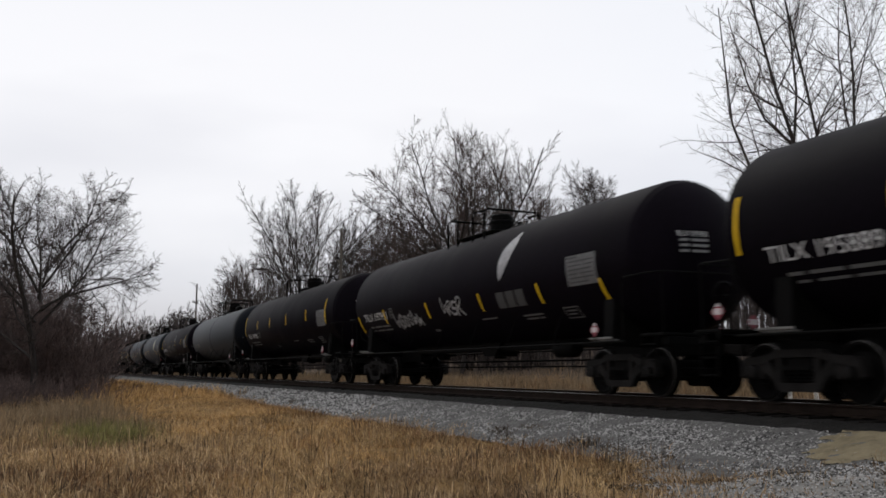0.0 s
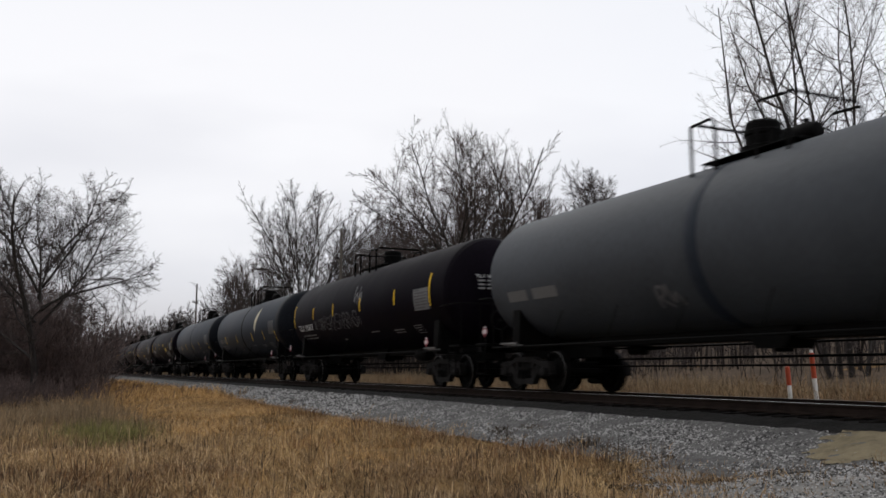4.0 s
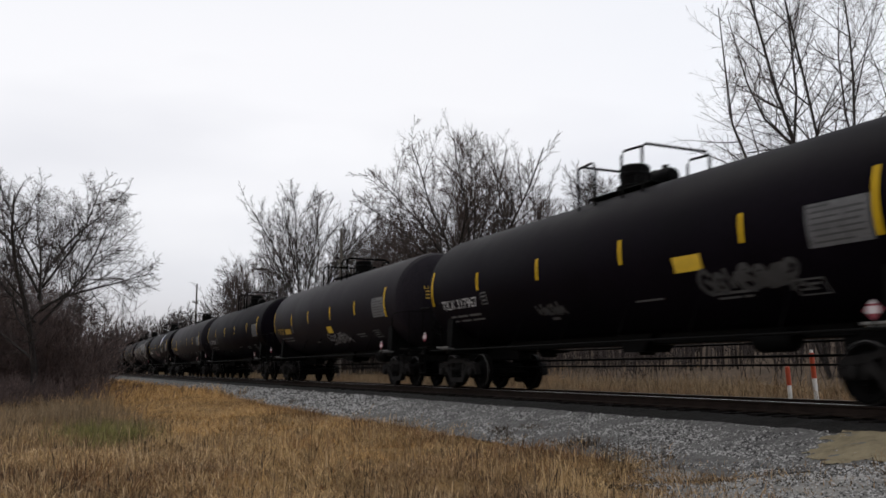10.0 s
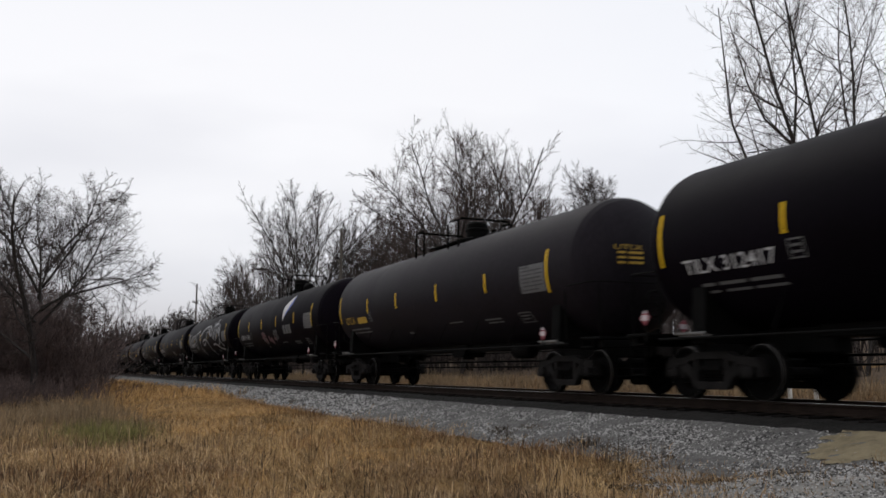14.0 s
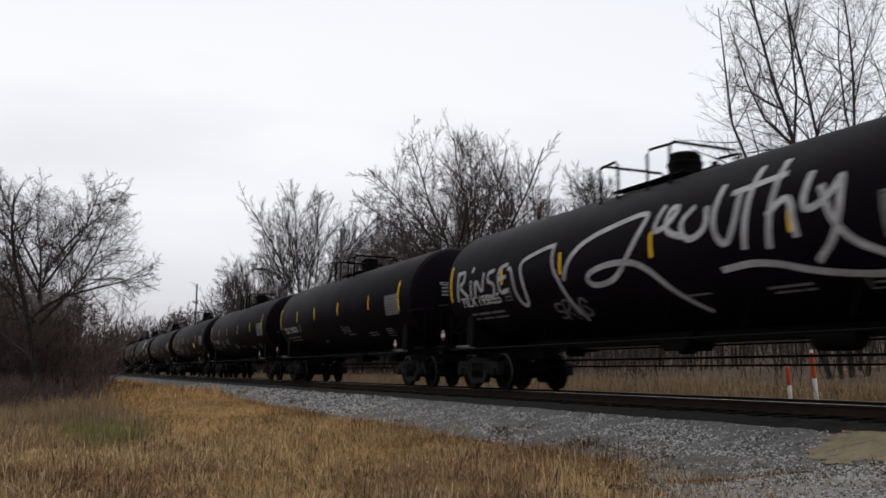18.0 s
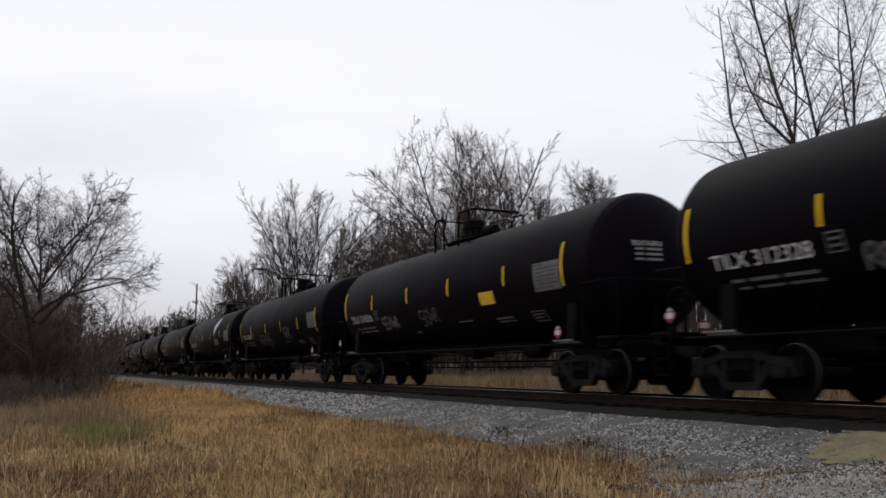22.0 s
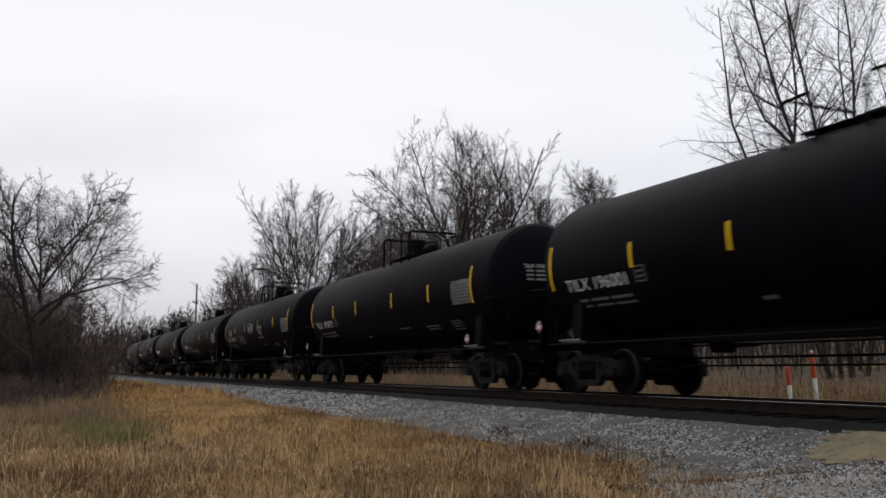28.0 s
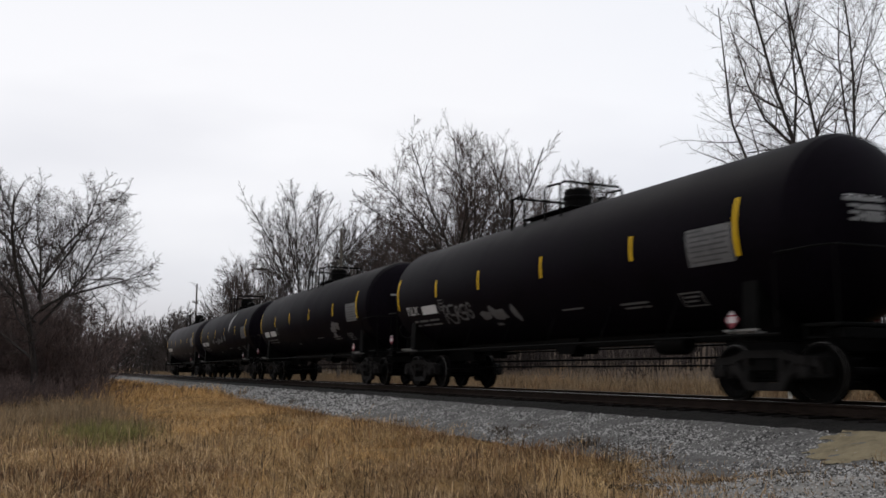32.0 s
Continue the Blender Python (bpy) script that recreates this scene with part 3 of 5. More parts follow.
def base_car():
    car = new("tank_car")
    part("tank", make_tank(), BLACK_TANK, car, smooth=14)
    for e in (-1, 1):
        sill = Geo().box(min(e * 5.0, e * 8.62), max(e * 5.0, e * 8.62), -0.2, 0.2, 0.76, 1.16, 0.02)
        sill.box(min(e * 8.45, e * 8.62), max(e * 8.45, e * 8.62), -1.35, 1.35, 0.93, 1.08, 0.01)
        s = part("stub_sill", sill, UNDER, car)
        g = Geo()
        ring = [(TANK_R * math.sin(w), TANK_Z - TANK_R * math.cos(w)) for w in np.linspace(-1.0, 1.0, 13)]
        out = [(y, z) for y, z in ring] + [(1.32, 1.02), (1.32, 0.94), (-1.32, 0.94), (-1.32, 1.02)]
        v = [(e * TRUCK_X + dx, y, z) for dx in (-0.16, 0.16) for y, z in out]
        n = len(out)
        g.add(v, [tuple(range(n)), tuple(reversed(range(n, 2 * n)))] + [(i, i + n, (i + 1) % n + n, (i + 1) % n) for i in range(n)])
        part("saddle", g, UNDER, car)
        make_truck(car, e * TRUCK_X)
        x = e * 9.09
        cp = Geo().box(min(e * 8.6, e * 8.92), max(e * 8.6, e * 8.92), -0.09, 0.09, 0.79, 0.97, 0.02)
        cp.box(min(e * 8.88, x + e * 0.06), max(e * 8.88, x + e * 0.06), -0.17, 0.06 if e > 0 else 0.16, 0.74, 1.02, 0.03)
        part("coupler", cp, CAST, car)
        plat = Geo().box(min(e * 7.98, e * 8.62), max(e * 7.98, e * 8.62), -1.45, 1.45, 1.10, 1.15, 0.008)
        part("end_platform", plat, UNDER, car, "steel grating platform at the car's end")
        rail = Geo().tube([(e * 7.55, -1.5, 1.12), (e * 7.55, -1.52, 2.1), (e * 7.62, -1.52, 2.22), (e * 8.3, -1.5, 2.24), (e * 8.52, -1.35, 2.25), (e * 8.55, 0, 2.26),
                           (e * 8.52, 1.35, 2.25), (e * 8.3, 1.5, 2.24), (e * 7.62, 1.52, 2.22), (e * 7.55, 1.52, 2.1), (e * 7.55, 1.5, 1.12)], 0.018, 6)
        for yy in (-1.35, 1.35):
            rail.tube([(e * 8.52, yy, 1.12), (e * 8.52, yy, 2.25)], 0.016, 6)
        part("end_handrail", rail, UNDER, car)
        for sd in (-1, 1):
            st = Geo().tube([(e * 8.05, sd * 1.47, 1.1), (e * 8.05, sd * 1.47, 0.38)], 0.018, 6).tube([(e * 8.45, sd * 1.47, 1.1), (e * 8.45, sd * 1.47, 0.38)], 0.018, 6)
            for z in (0.40, 0.68, 0.94):
                st.box(min(e * 8.05, e * 8.45), max(e * 8.05, e * 8.45), sd * 1.47 - 0.03, sd * 1.47 + 0.03, z, z + 0.025)
            part("sill_step", st, UNDER, car)
    part("center_sill", Geo().box(-5.3, 5.3, -0.24, 0.24, 1.0, 1.24, 0.02), UNDER, car)
    for sd in (-1, 1):
        g = Geo().tube([(-7.6, sd * 1.5, 1.02), (7.6, sd * 1.5, 1.02)], 0.022, 8)
        for x in np.arange(-7.0, 7.1, 2.0):
            g.tube([(x, sd * 1.5, 1.02), (x, sd * 1.18, TANK_Z - math.sqrt(TANK_R ** 2 - 1.18 ** 2) + 0.01)], 0.008, 5)
        part("side_handrail", g, UNDER, car, "thin steel handrail along the tank's flank")
    dome = Geo().lathe([(4.0, 0.42), (4.36, 0.42), (4.39, 0.33), (4.56, 0.33), (4.58, 0.355), (4.64, 0.355), (4.66, 0.32), (4.78, 0.32), (4.83, 0.28), (4.85, 0.0)], "z", 32, (-0.22, 0, 0))
    part("manway_dome", dome, UNDER, car, "black steel manway housing on the tank's top")
    v = Geo().lathe([(0.25, 0.0), (0.25, 0.16), (0.40, 0.20), (0.75, 0.20), (0.88, 0.15), (0.92, 0.0)], "x", 18, (0, 0.12, 4.42))
    v.tube([(0.32, -0.32, 4.1), (0.32, -0.32, 4.50)], 0.08, 12).tube([(0.66, -0.34, 4.1), (0.66, -0.34, 4.44)], 0.06, 12).tube([(0.62, 0.12, 4.15), (0.62, 0.12, 4.68)], 0.07, 12)
    part("valve_gear", v, UNDER, car, "black valves and pipework beside the dome")
    for sd in (-1, 1):
        g = Geo().box(-1.12, 1.1, min(sd * 0.34, sd * 0.64), max(sd * 0.34, sd * 0.64), 4.175, 4.20, 0.006)
        for x in (-1.05, 0.0, 1.0):
            g.tube([(x, sd * 0.61, 4.18), (x, sd * 0.61, TANK_Z + math.sqrt(TANK_R ** 2 - 0.61 ** 2) - 0.02)], 0.02, 6)
        part("walkway", g, UNDER, car, "steel grating walkway on the tank's top")
        lad = Geo()
        for x in (-0.12, 0.28):
            lad.tube([(x, sd * (TANK_R + 0.09) * math.cos(f), TANK_Z + (TANK_R + 0.09) * math.sin(f)) for f in np.linspace(-0.95, 0.9, 14)], 0.016, 6)
        for f in np.linspace(-0.9, 0.85, 10):
            y, z = sd * (TANK_R + 0.09) * math.cos(f), TANK_Z + (TANK_R + 0.09) * math.sin(f)
            lad.tube([(-0.12, y, z), (0.28, y, z)], 0.011, 6)
        if sd > 0:
            part("ladder", lad, UNDER, car)
    for e in (-1, 1):
        part("railing", railing_geo(e), UNDER, car, "bent steel pipe railing round the manway")
    g = Geo().lathe([(0.80, 0.0), (0.80, 0.16), (0.92, 0.20), (1.22, 0.30)], "z", 20).slab([(-0.62, 1.22), (-0.30, 0.86), (0.30, 0.86), (0.62, 1.22)], -0.34, 0.34)
    part("outlet_valve", g, UNDER, car, "bottom outlet valve in its skid")
    g = Geo().lathe([(3.4, 0.0), (3.43, 0.16), (3.5, 0.2), (4.2, 0.2), (4.27, 0.16), (4.3, 0.0)], "x", 18, (0, -0.35, 0.98))
    part("air_reservoir", g, UNDER, car)
    g = Geo().lathe([(-4.6, 0.0), (-4.58, 0.13), (-4.1, 0.14), (-4.05, 0.05), (-3.4, 0.03), (-3.4, 0.0)], "x", 16, (0, 0.3, 0.95)).box(-4.5, -4.2, 0.2, 0.4, 1.0, 1.25)
    part("brake_cylinder", g, UNDER, car)
    pipe = Geo().tube([(-8.7, 0.28, 0.78), (-6.2, 0.32, 0.80), (-5.6, 0.42, 0.735), (5.6, 0.42, 0.735), (6.2, 0.32, 0.80), (8.7, 0.28, 0.78)], 0.024, 8)
    for x in (-4.8, -2.4, 2.4, 4.8):
        pipe.tube([(x, 0.42, 0.735), (x, 0.42, 1.28)], 0.014, 5)
    part("brake_pipe", pipe, UNDER, car)
    rod = Geo().tube([(-5.9, 0.12, 0.58), (5.9, 0.12, 0.58)], 0.019, 8)
    for x in (-4.0, -1.0, 1.4, 4.4):
        rod.tube([(x, 0.12, 0.57), (x, 0.16, 1.25)], 0.013, 5)
    part("brake_rod", rod, UNDER, car)
    bw = Geo().lathe([(-8.66, 0.24), (-8.64, 0.27), (-8.61, 0.24), (-8.64, 0.215), (-8.66, 0.24)], "x", 24, (0, -0.75, 1.75))
    for w in range(3):
        q = w * math.pi / 3
        bw.tube([(-8.635, -0.75 - 0.24 * math.cos(q), 1.75 - 0.24 * math.sin(q)), (-8.635, -0.75 + 0.24 * math.cos(q), 1.75 + 0.24 * math.sin(q))], 0.012, 5)
    bw.tube([(-8.64, -0.75, 1.75), (-8.5, -0.75, 1.75), (-8.5, -0.75, 1.1)], 0.03, 8)
    part("brake_wheel", bw, UNDER, car)
    for e in (-1, 1):
        for sd in (-1, 1):
            g = Geo().box(e * TRUCK_X - 0.36, e * TRUCK_X + 0.36, sd * 1.5 - 0.02, sd * 1.5 + 0.02, 1.08, 1.12, 0.005).box(e * TRUCK_X - 0.3, e * TRUCK_X + 0.3, min(sd * 1.3, sd * 1.48), max(sd * 1.3, sd * 1.48), 1.05, 1.08)
            # highlight is in the pad's colour
            part("jacking_pad", g, PAD_STEEL, car, "steel jacking pad, coloured pale for its highlight from above")
    # warning plates at the corners
    for x, y, z, nrm in ((6.66, -1.53, 1.27, "y"), (-7.95, -1.53, 1.42, "y"), (8.66, 0.62, 1.38, "x"), (-8.66, 0.62, 1.38, "x"), (6.72, 1.53, 1.34, "y")):
        holder = Geo()
        if nrm == "y":
            sg = -1 if y < 0 else 1
            holder.box(x - 0.02, x + 0.02, y - sg * 0.025, y - sg * 0.008, 1.0, z + 0.1)
        else:
            sg = 1 if x > 0 else -1
            holder.box(x - sg * 0.03, x - sg * 0.008, y - 0.02, y + 0.02, 1.0, z + 0.1) if sg > 0 else holder.box(x + 0.008, x + 0.03, y - 0.02, y + 0.02, 1.0, z + 0.1)
        h = part("placard_holder", holder, UNDER, car)
        part("placard", diamond(x, y, z, 0.28, nrm), RED, h, "red and white diamond hazard placard")
        if nrm == "y":
            part("placard_band", Geo().box(x - 0.09, x + 0.09, y - 0.011, y + 0.011, z - 0.05, z + 0.05), PLACARD, h)
            part("placard_band", Geo().slab([(x - 0.06, z + 0.08), (x + 0.06, z + 0.08), (x, z + 0.14)], y - 0.011, y + 0.011), PLACARD, h)
        else:
            part("placard_band", Geo().box(x - 0.011, x + 0.011, y - 0.11, y + 0.11, z - 0.05, z + 0.05), PLACARD, h)
    return car


def bars(parent, rows, material=GREY_PAINT, name="stencil"):
    """Lines of stencil too small to read, as plain bars: (x0, x1, w, high)."""
    for x0, x1, w, high in rows:
        part(name, patch(x0, x1, w - high / 2, w + high / 2, rows=1, cols=max(1, int((x1 - x0) / 0.4))), material, parent)


STRIPES = (4.10, 0.88, -2.14, -4.70)
# how the stripes of single cars differ: slanted or not, how far down, and where
MARKS = {-20: (True, 0.57, (4.4, 1.55, -1.75, -5.1)), -16: (True, 0.53, (4.4, 1.85, -2.05, -5.1)), -15: (True, 0.53, (3.4, 0.3, -2.7, -5.1)),
         -14: (False, 0.03, (4.35, 1.2, -1.85, -4.75)), -13: (False, 0.10, (3.88, 1.03, -1.94, -4.5)), -12: (False, 0.0, (4.35, 1.13, -1.82, -4.68)),
         -11: (False, 0.12, (3.90, 0.95, -2.05, -4.6)), -10: (False, 0.0, (4.10, 0.95, -1.95, -4.85)), -8: (False, 0.0, (4.10, 0.78, -2.22, -4.78)),
         -6: (False, 0.03, (4.25, 1.12, -1.78, -4.77)), -4: (False, 0.03, (4.25, 1.0, -1.92, -4.7)), -5: (False, 0.26, (4.10, 1.2, -1.7, -4.92)), -3: (False, 0.11, STRIPES), -2: (False, 0.09, (4.10, 1.25, -2.14, -4.70))}


def tape(car, slanted=False, drop=0.0, places=STRIPES, ends=(6.79, -7.5)):
    for x in places:
        part("reflective_stripe", patch(x - 0.038, x + 0.038, -0.21 - drop, 0.26 - drop, 0.007, 5, 1, -0.07 if slanted else 0.0), YELLOW, car, "yellow reflective stripe")
    for x in ends:
        part("reflective_stripe", patch(x - 0.038, x + 0.038, -0.43 - drop, (0.15 if slanted else 0.52) - drop, 0.007, 9, 1, -0.1 if slanted else 0.0), YELLOW, car, "long yellow reflective stripe")


def number(car, text, material=WHITE_PAINT, tall=0.26, wide=2.05, x=-6.98, w=-0.62):
    part("lettering", letters(text, tall * 1.38, lambda u, y: skin(x + u * wide, w + y)), material, car, "stencilled reporting mark")
    part("lettering", letters(text, 0.14, lambda u, y: head_skin(-0.76 + u * 0.66, 2.97 + y)), material, car)
    for i in range(3):
        z = 2.90 - i * 0.105
        for y0, y1 in ((-0.70, -0.52), (-0.46, -0.10)):
            v = [head_skin(y, q, 1, 0.012) for y in np.linspace(y0, y1, 5) for q in (z - 0.024, z + 0.024)]
            part("stencil", Geo().add(v, [(2 * n, 2 * n + 1, 2 * n + 3, 2 * n + 2) for n in range(4)]), GREY_PAINT if material is WHITE_PAINT else OLD_YELLOW, car)


def stencils(car, panel=GREY_PAINT, lines=DIM_PAINT, box=True):
    bars(car, [(-6.7, -6.4, -0.84, 0.06), (-6.3, -5.7, -0.84, 0.06), (-5.6, -4.95, -0.84, 0.06), (-6.6, -6.35, -0.98, 0.05), (-6.2, -5.65, -0.98, 0.05), (-5.55, -4.9, -0.98, 0.05)], lines)
    if box:
        for x0, x1, w0, w1 in ((-4.66, -4.36, -0.32, -0.295), (-4.66, -4.36, -0.605, -0.58), (-4.66, -4.635, -0.58, -0.32), (-4.385, -4.36, -0.58, -0.32), (-4.6, -4.42, -0.42, -0.38), (-4.6, -4.42, -0.52, -0.48)):
            part("stencil", patch(x0, x1, w0, w1, rows=2, cols=1), lines, car)
    part("stencil_panel", patch(5.62, 6.70, -0.50, 0.13, 0.005, 5, 2), PANEL_GREY if panel is GREY_PAINT else SPRAY_FAINT, car, "grey stencilled data panel")
    bars(car, [(5.66, 6.05, 0.08, 0.03), (5.70, 6.62, 0.0, 0.035), (5.70, 6.20, -0.085, 0.03), (6.28, 6.62, -0.085, 0.03), (5.70, 6.55, -0.17, 0.035), (5.70, 6.05, -0.255, 0.03), (6.12, 6.6, -0.255, 0.03),
               (5.74, 6.6, -0.34, 0.03), (5.72, 6.4, -0.43, 0.03)], PANEL_LINE)
    bars(car, [(1.25, 2.05, -1.0, 0.04), (3.30, 4.15, -1.03, 0.05), (3.38, 3.9, -1.13, 0.045), (3.96, 4.16, -1.13, 0.045), (-1.9, -1.6, -1.2, 0.08)], lines)
    for x0, x1, w0, w1 in ((5.05, 5.62, -0.96, -0.93), (5.05, 5.62, -1.24, -1.21), (5.05, 5.08, -1.21, -0.96), (5.59, 5.62, -1.21, -0.96), (5.14, 5.52, -1.05, -1.01), (5.14, 5.45, -1.14, -1.10)):
        part("stencil", patch(x0, x1, w0, w1, rows=2, cols=1), lines, car)


# ---- the train ----
def curly(car, x, w, size, seed, material=SPRAY_DIM, thick=0.07, count=5):
    """A scrawl of looping sprayed letters that cannot be read."""
    rng = random.Random(seed)
    g = Geo()
    step = size * 0.62
    for i in range(count):
        cx, cw = x + i * step, w + rng.uniform(-0.06, 0.06) * size
        h = size * rng.uniform(0.75, 1.15)
        kind = rng.randrange(4)
        if kind == 0:
            pts = [(cx - 0.25 * h, cw + 0.5 * h), (cx - 0.1 * h, cw - 0.5 * h), (cx + 0.15 * h, cw + 0.3 * h), (cx + 0.35 * h, cw - 0.45 * h)]
        elif kind == 1:
            pts = [(cx + 0.3 * h, cw + 0.4 * h), (cx - 0.3 * h, cw + 0.45 * h), (cx - 0.3 * h, cw - 0.1 * h), (cx + 0.3 * h, cw), (cx + 0.25 * h, cw - 0.5 * h), (cx - 0.35 * h, cw - 0.45 * h)]
        elif kind == 2:
            pts = [(cx - 0.3 * h, cw - 0.5 * h), (cx - 0.2 * h, cw + 0.5 * h), (cx + 0.3 * h, cw + 0.4 * h), (cx + 0.1 * h, cw), (cx - 0.2 * h, cw), (cx + 0.4 * h, cw - 0.5 * h)]
        else:
            pts = [(cx + 0.3 * h, cw + 0.2 * h), (cx, cw + 0.5 * h), (cx - 0.35 * h, cw), (cx, cw - 0.5 * h), (cx + 0.35 * h, cw - 0.2 * h), (cx, cw + 0.1 * h)]
        stroke(g, pts, thick * rng.uniform(0.7, 1.2), 0.009 + 0.0007 * (i % 4))
    o = part("graffiti", g, material, car, "looping spray-painted scrawl", smooth=0)
    o["kind"] = "stuff"
    return o


def smear(car, x0, x1, w0, w1, seed, material=SPRAY_DIM, blobs=9):
    """Patchy spray paint."""
    rng = random.Random(seed)
    g = Geo()
    for k in range(blobs):
        cx, cw = rng.uniform(x0, x1), rng.uniform(w0, w1)
        rx, rw = rng.uniform(0.12, 0.35), rng.uniform(0.06, 0.2)
        n = 11
        ring = []
        for i in range(n):
            q = 2 * math.pi * i / n
            r = rng.uniform(0.6, 1.15)
            ring.append(skin(cx + rx * r * math.cos(q), cw + rw * r * math.sin(q), 0.008 + 0.0006 * k))
        g.add([skin(cx, cw, 0.008 + 0.0006 * k)] + ring, [(0, 1 + i, 1 + (i + 1) % n) for i in range(n)])
    o = part("graffiti", g, material, car, "patchy faded spray paint", smooth=0)
    o["kind"] = "stuff"
    return o


def emblem(car, x, w, pale=WHITE_PAINT, dark=BLUE, letters_too=True):
    """A leaf-shaped emblem, half pale and half dark, over three plain bars."""
    left = [(-0.67, 0.02), (-0.62, -0.30), (-0.55, -0.68), (-0.40, -0.52), (0.13, -0.06), (0.31, 0.30), (0.24, 0.60), (-0.15, 0.40)]
    right = [(0.29, 0.64), (0.45, 0.42), (0.64, 0.10), (0.36, -0.12), (-0.05, -0.36), (-0.40, -0.54), (0.14, -0.08), (0.34, 0.30)]
    if dark is None:
        left = [(-0.42, -0.05), (-0.42, -0.32), (-0.34, -0.56), (-0.12, -0.38), (0.12, -0.02), (0.24, 0.32), (0.16, 0.70), (-0.08, 0.52), (-0.34, 0.22)]
    for pts, m in ((left, pale), (right, dark)):
        if m is None:
            continue
        g = flat_on_skin(pts, x, w)
        part("emblem", g, m, car, "leaf-shaped painted emblem")
    if letters_too:
        for i, dx in enumerate((-0.62, -0.16, 0.30)):
            part("emblem_bar", patch(x + dx, x + dx + 0.38, w - 1.22, w - 0.82, rows=3, cols=1), DIM_PAINT if dark is not None else PANEL_LINE, car)


def yellow_card(car, x, w, wide=0.85, tall=0.36):
    part("yellow_panel", patch(x, x + wide, w, w + tall, 0.008, 3, 2), YELLOW_PAINT, car, "yellow painted warning panel")


def tag_lines(car, lines, material=SPRAY, wide=0.11):
    g = Geo()
    for i, pts in enumerate(lines):
        stroke(g, pts, wide, 0.010 + 0.0006 * (i % 5))
    part("graffiti", g, material, car, "large silver spray-painted lettering", smooth=0)["kind"] = "stuff"


def band(car, x, material):
    g = Geo().lathe([(x - 0.16, TANK_R + 0.003), (x - 0.15, TANK_R + 0.008), (x + 0.15, TANK_R + 0.008), (x + 0.16, TANK_R + 0.003)], "x", 64, (0, 0, TANK_Z))
    part("shell_band", g, material, car, "dark band round the shell")


BASE = base_car()
BASE.name = "tank_car"
CARS = {}


def end_paint(car, end, material):
    """Dark paint over one end of the shell and its head."""
    n, lift = 9, 0.007
    prof = [(TANK_HALF - 0.55, TANK_R + 0.002), (TANK_HALF - 0.54, TANK_R + lift)]
    prof += [(TANK_HALF + (HEAD_DEEP + lift) * math.cos(math.pi / 2 * i / n), (TANK_R + lift) * math.sin(math.pi / 2 * i / n)) for i in range(n, 0, -1)]
    prof.append((TANK_HALF + HEAD_DEEP + lift, 0.0))
    part("end_paint", Geo().lathe([(end * x, r) for x, r in prof], "x", 72, (0, 0, TANK_Z)), material, car, "black paint over the tank's end")


def low_railing(car):
    """Fittings of the cars whose railing sits lower and farther back."""
    for o in car.children:
        kind = o.name.split(".")[0]
        if kind == "railing":
            o.location = (-0.42, 0, -0.16)
        elif kind == "walkway":
            o.location = (-0.3, 0, 0)
        elif kind == "manway_dome":
            o.location = (0.34, 0, -0.10)
        elif kind == "valve_gear":
            o.location = (0.1, 0.1, -0.22)


def long_railing(car):
    """Fittings of the older cars: the dome stands well before the long rear railing."""
    for o in car.children:
        kind = o.name.split(".")[0]
        if kind == "railing":
            o.location.x += -0.45 if min(v.co.x for v in o.data.vertices) < 0 else 0.35
        elif kind in ("manway_dome", "valve_gear"):
            o.location.x += 0.45


def set_tank(car, material):
    tank = next(o for o in car.children if o.name.startswith("tank") and not o.name.startswith("tank_car"))
    tank.material_slots[0].link = "OBJECT"
    tank.material_slots[0].material = material


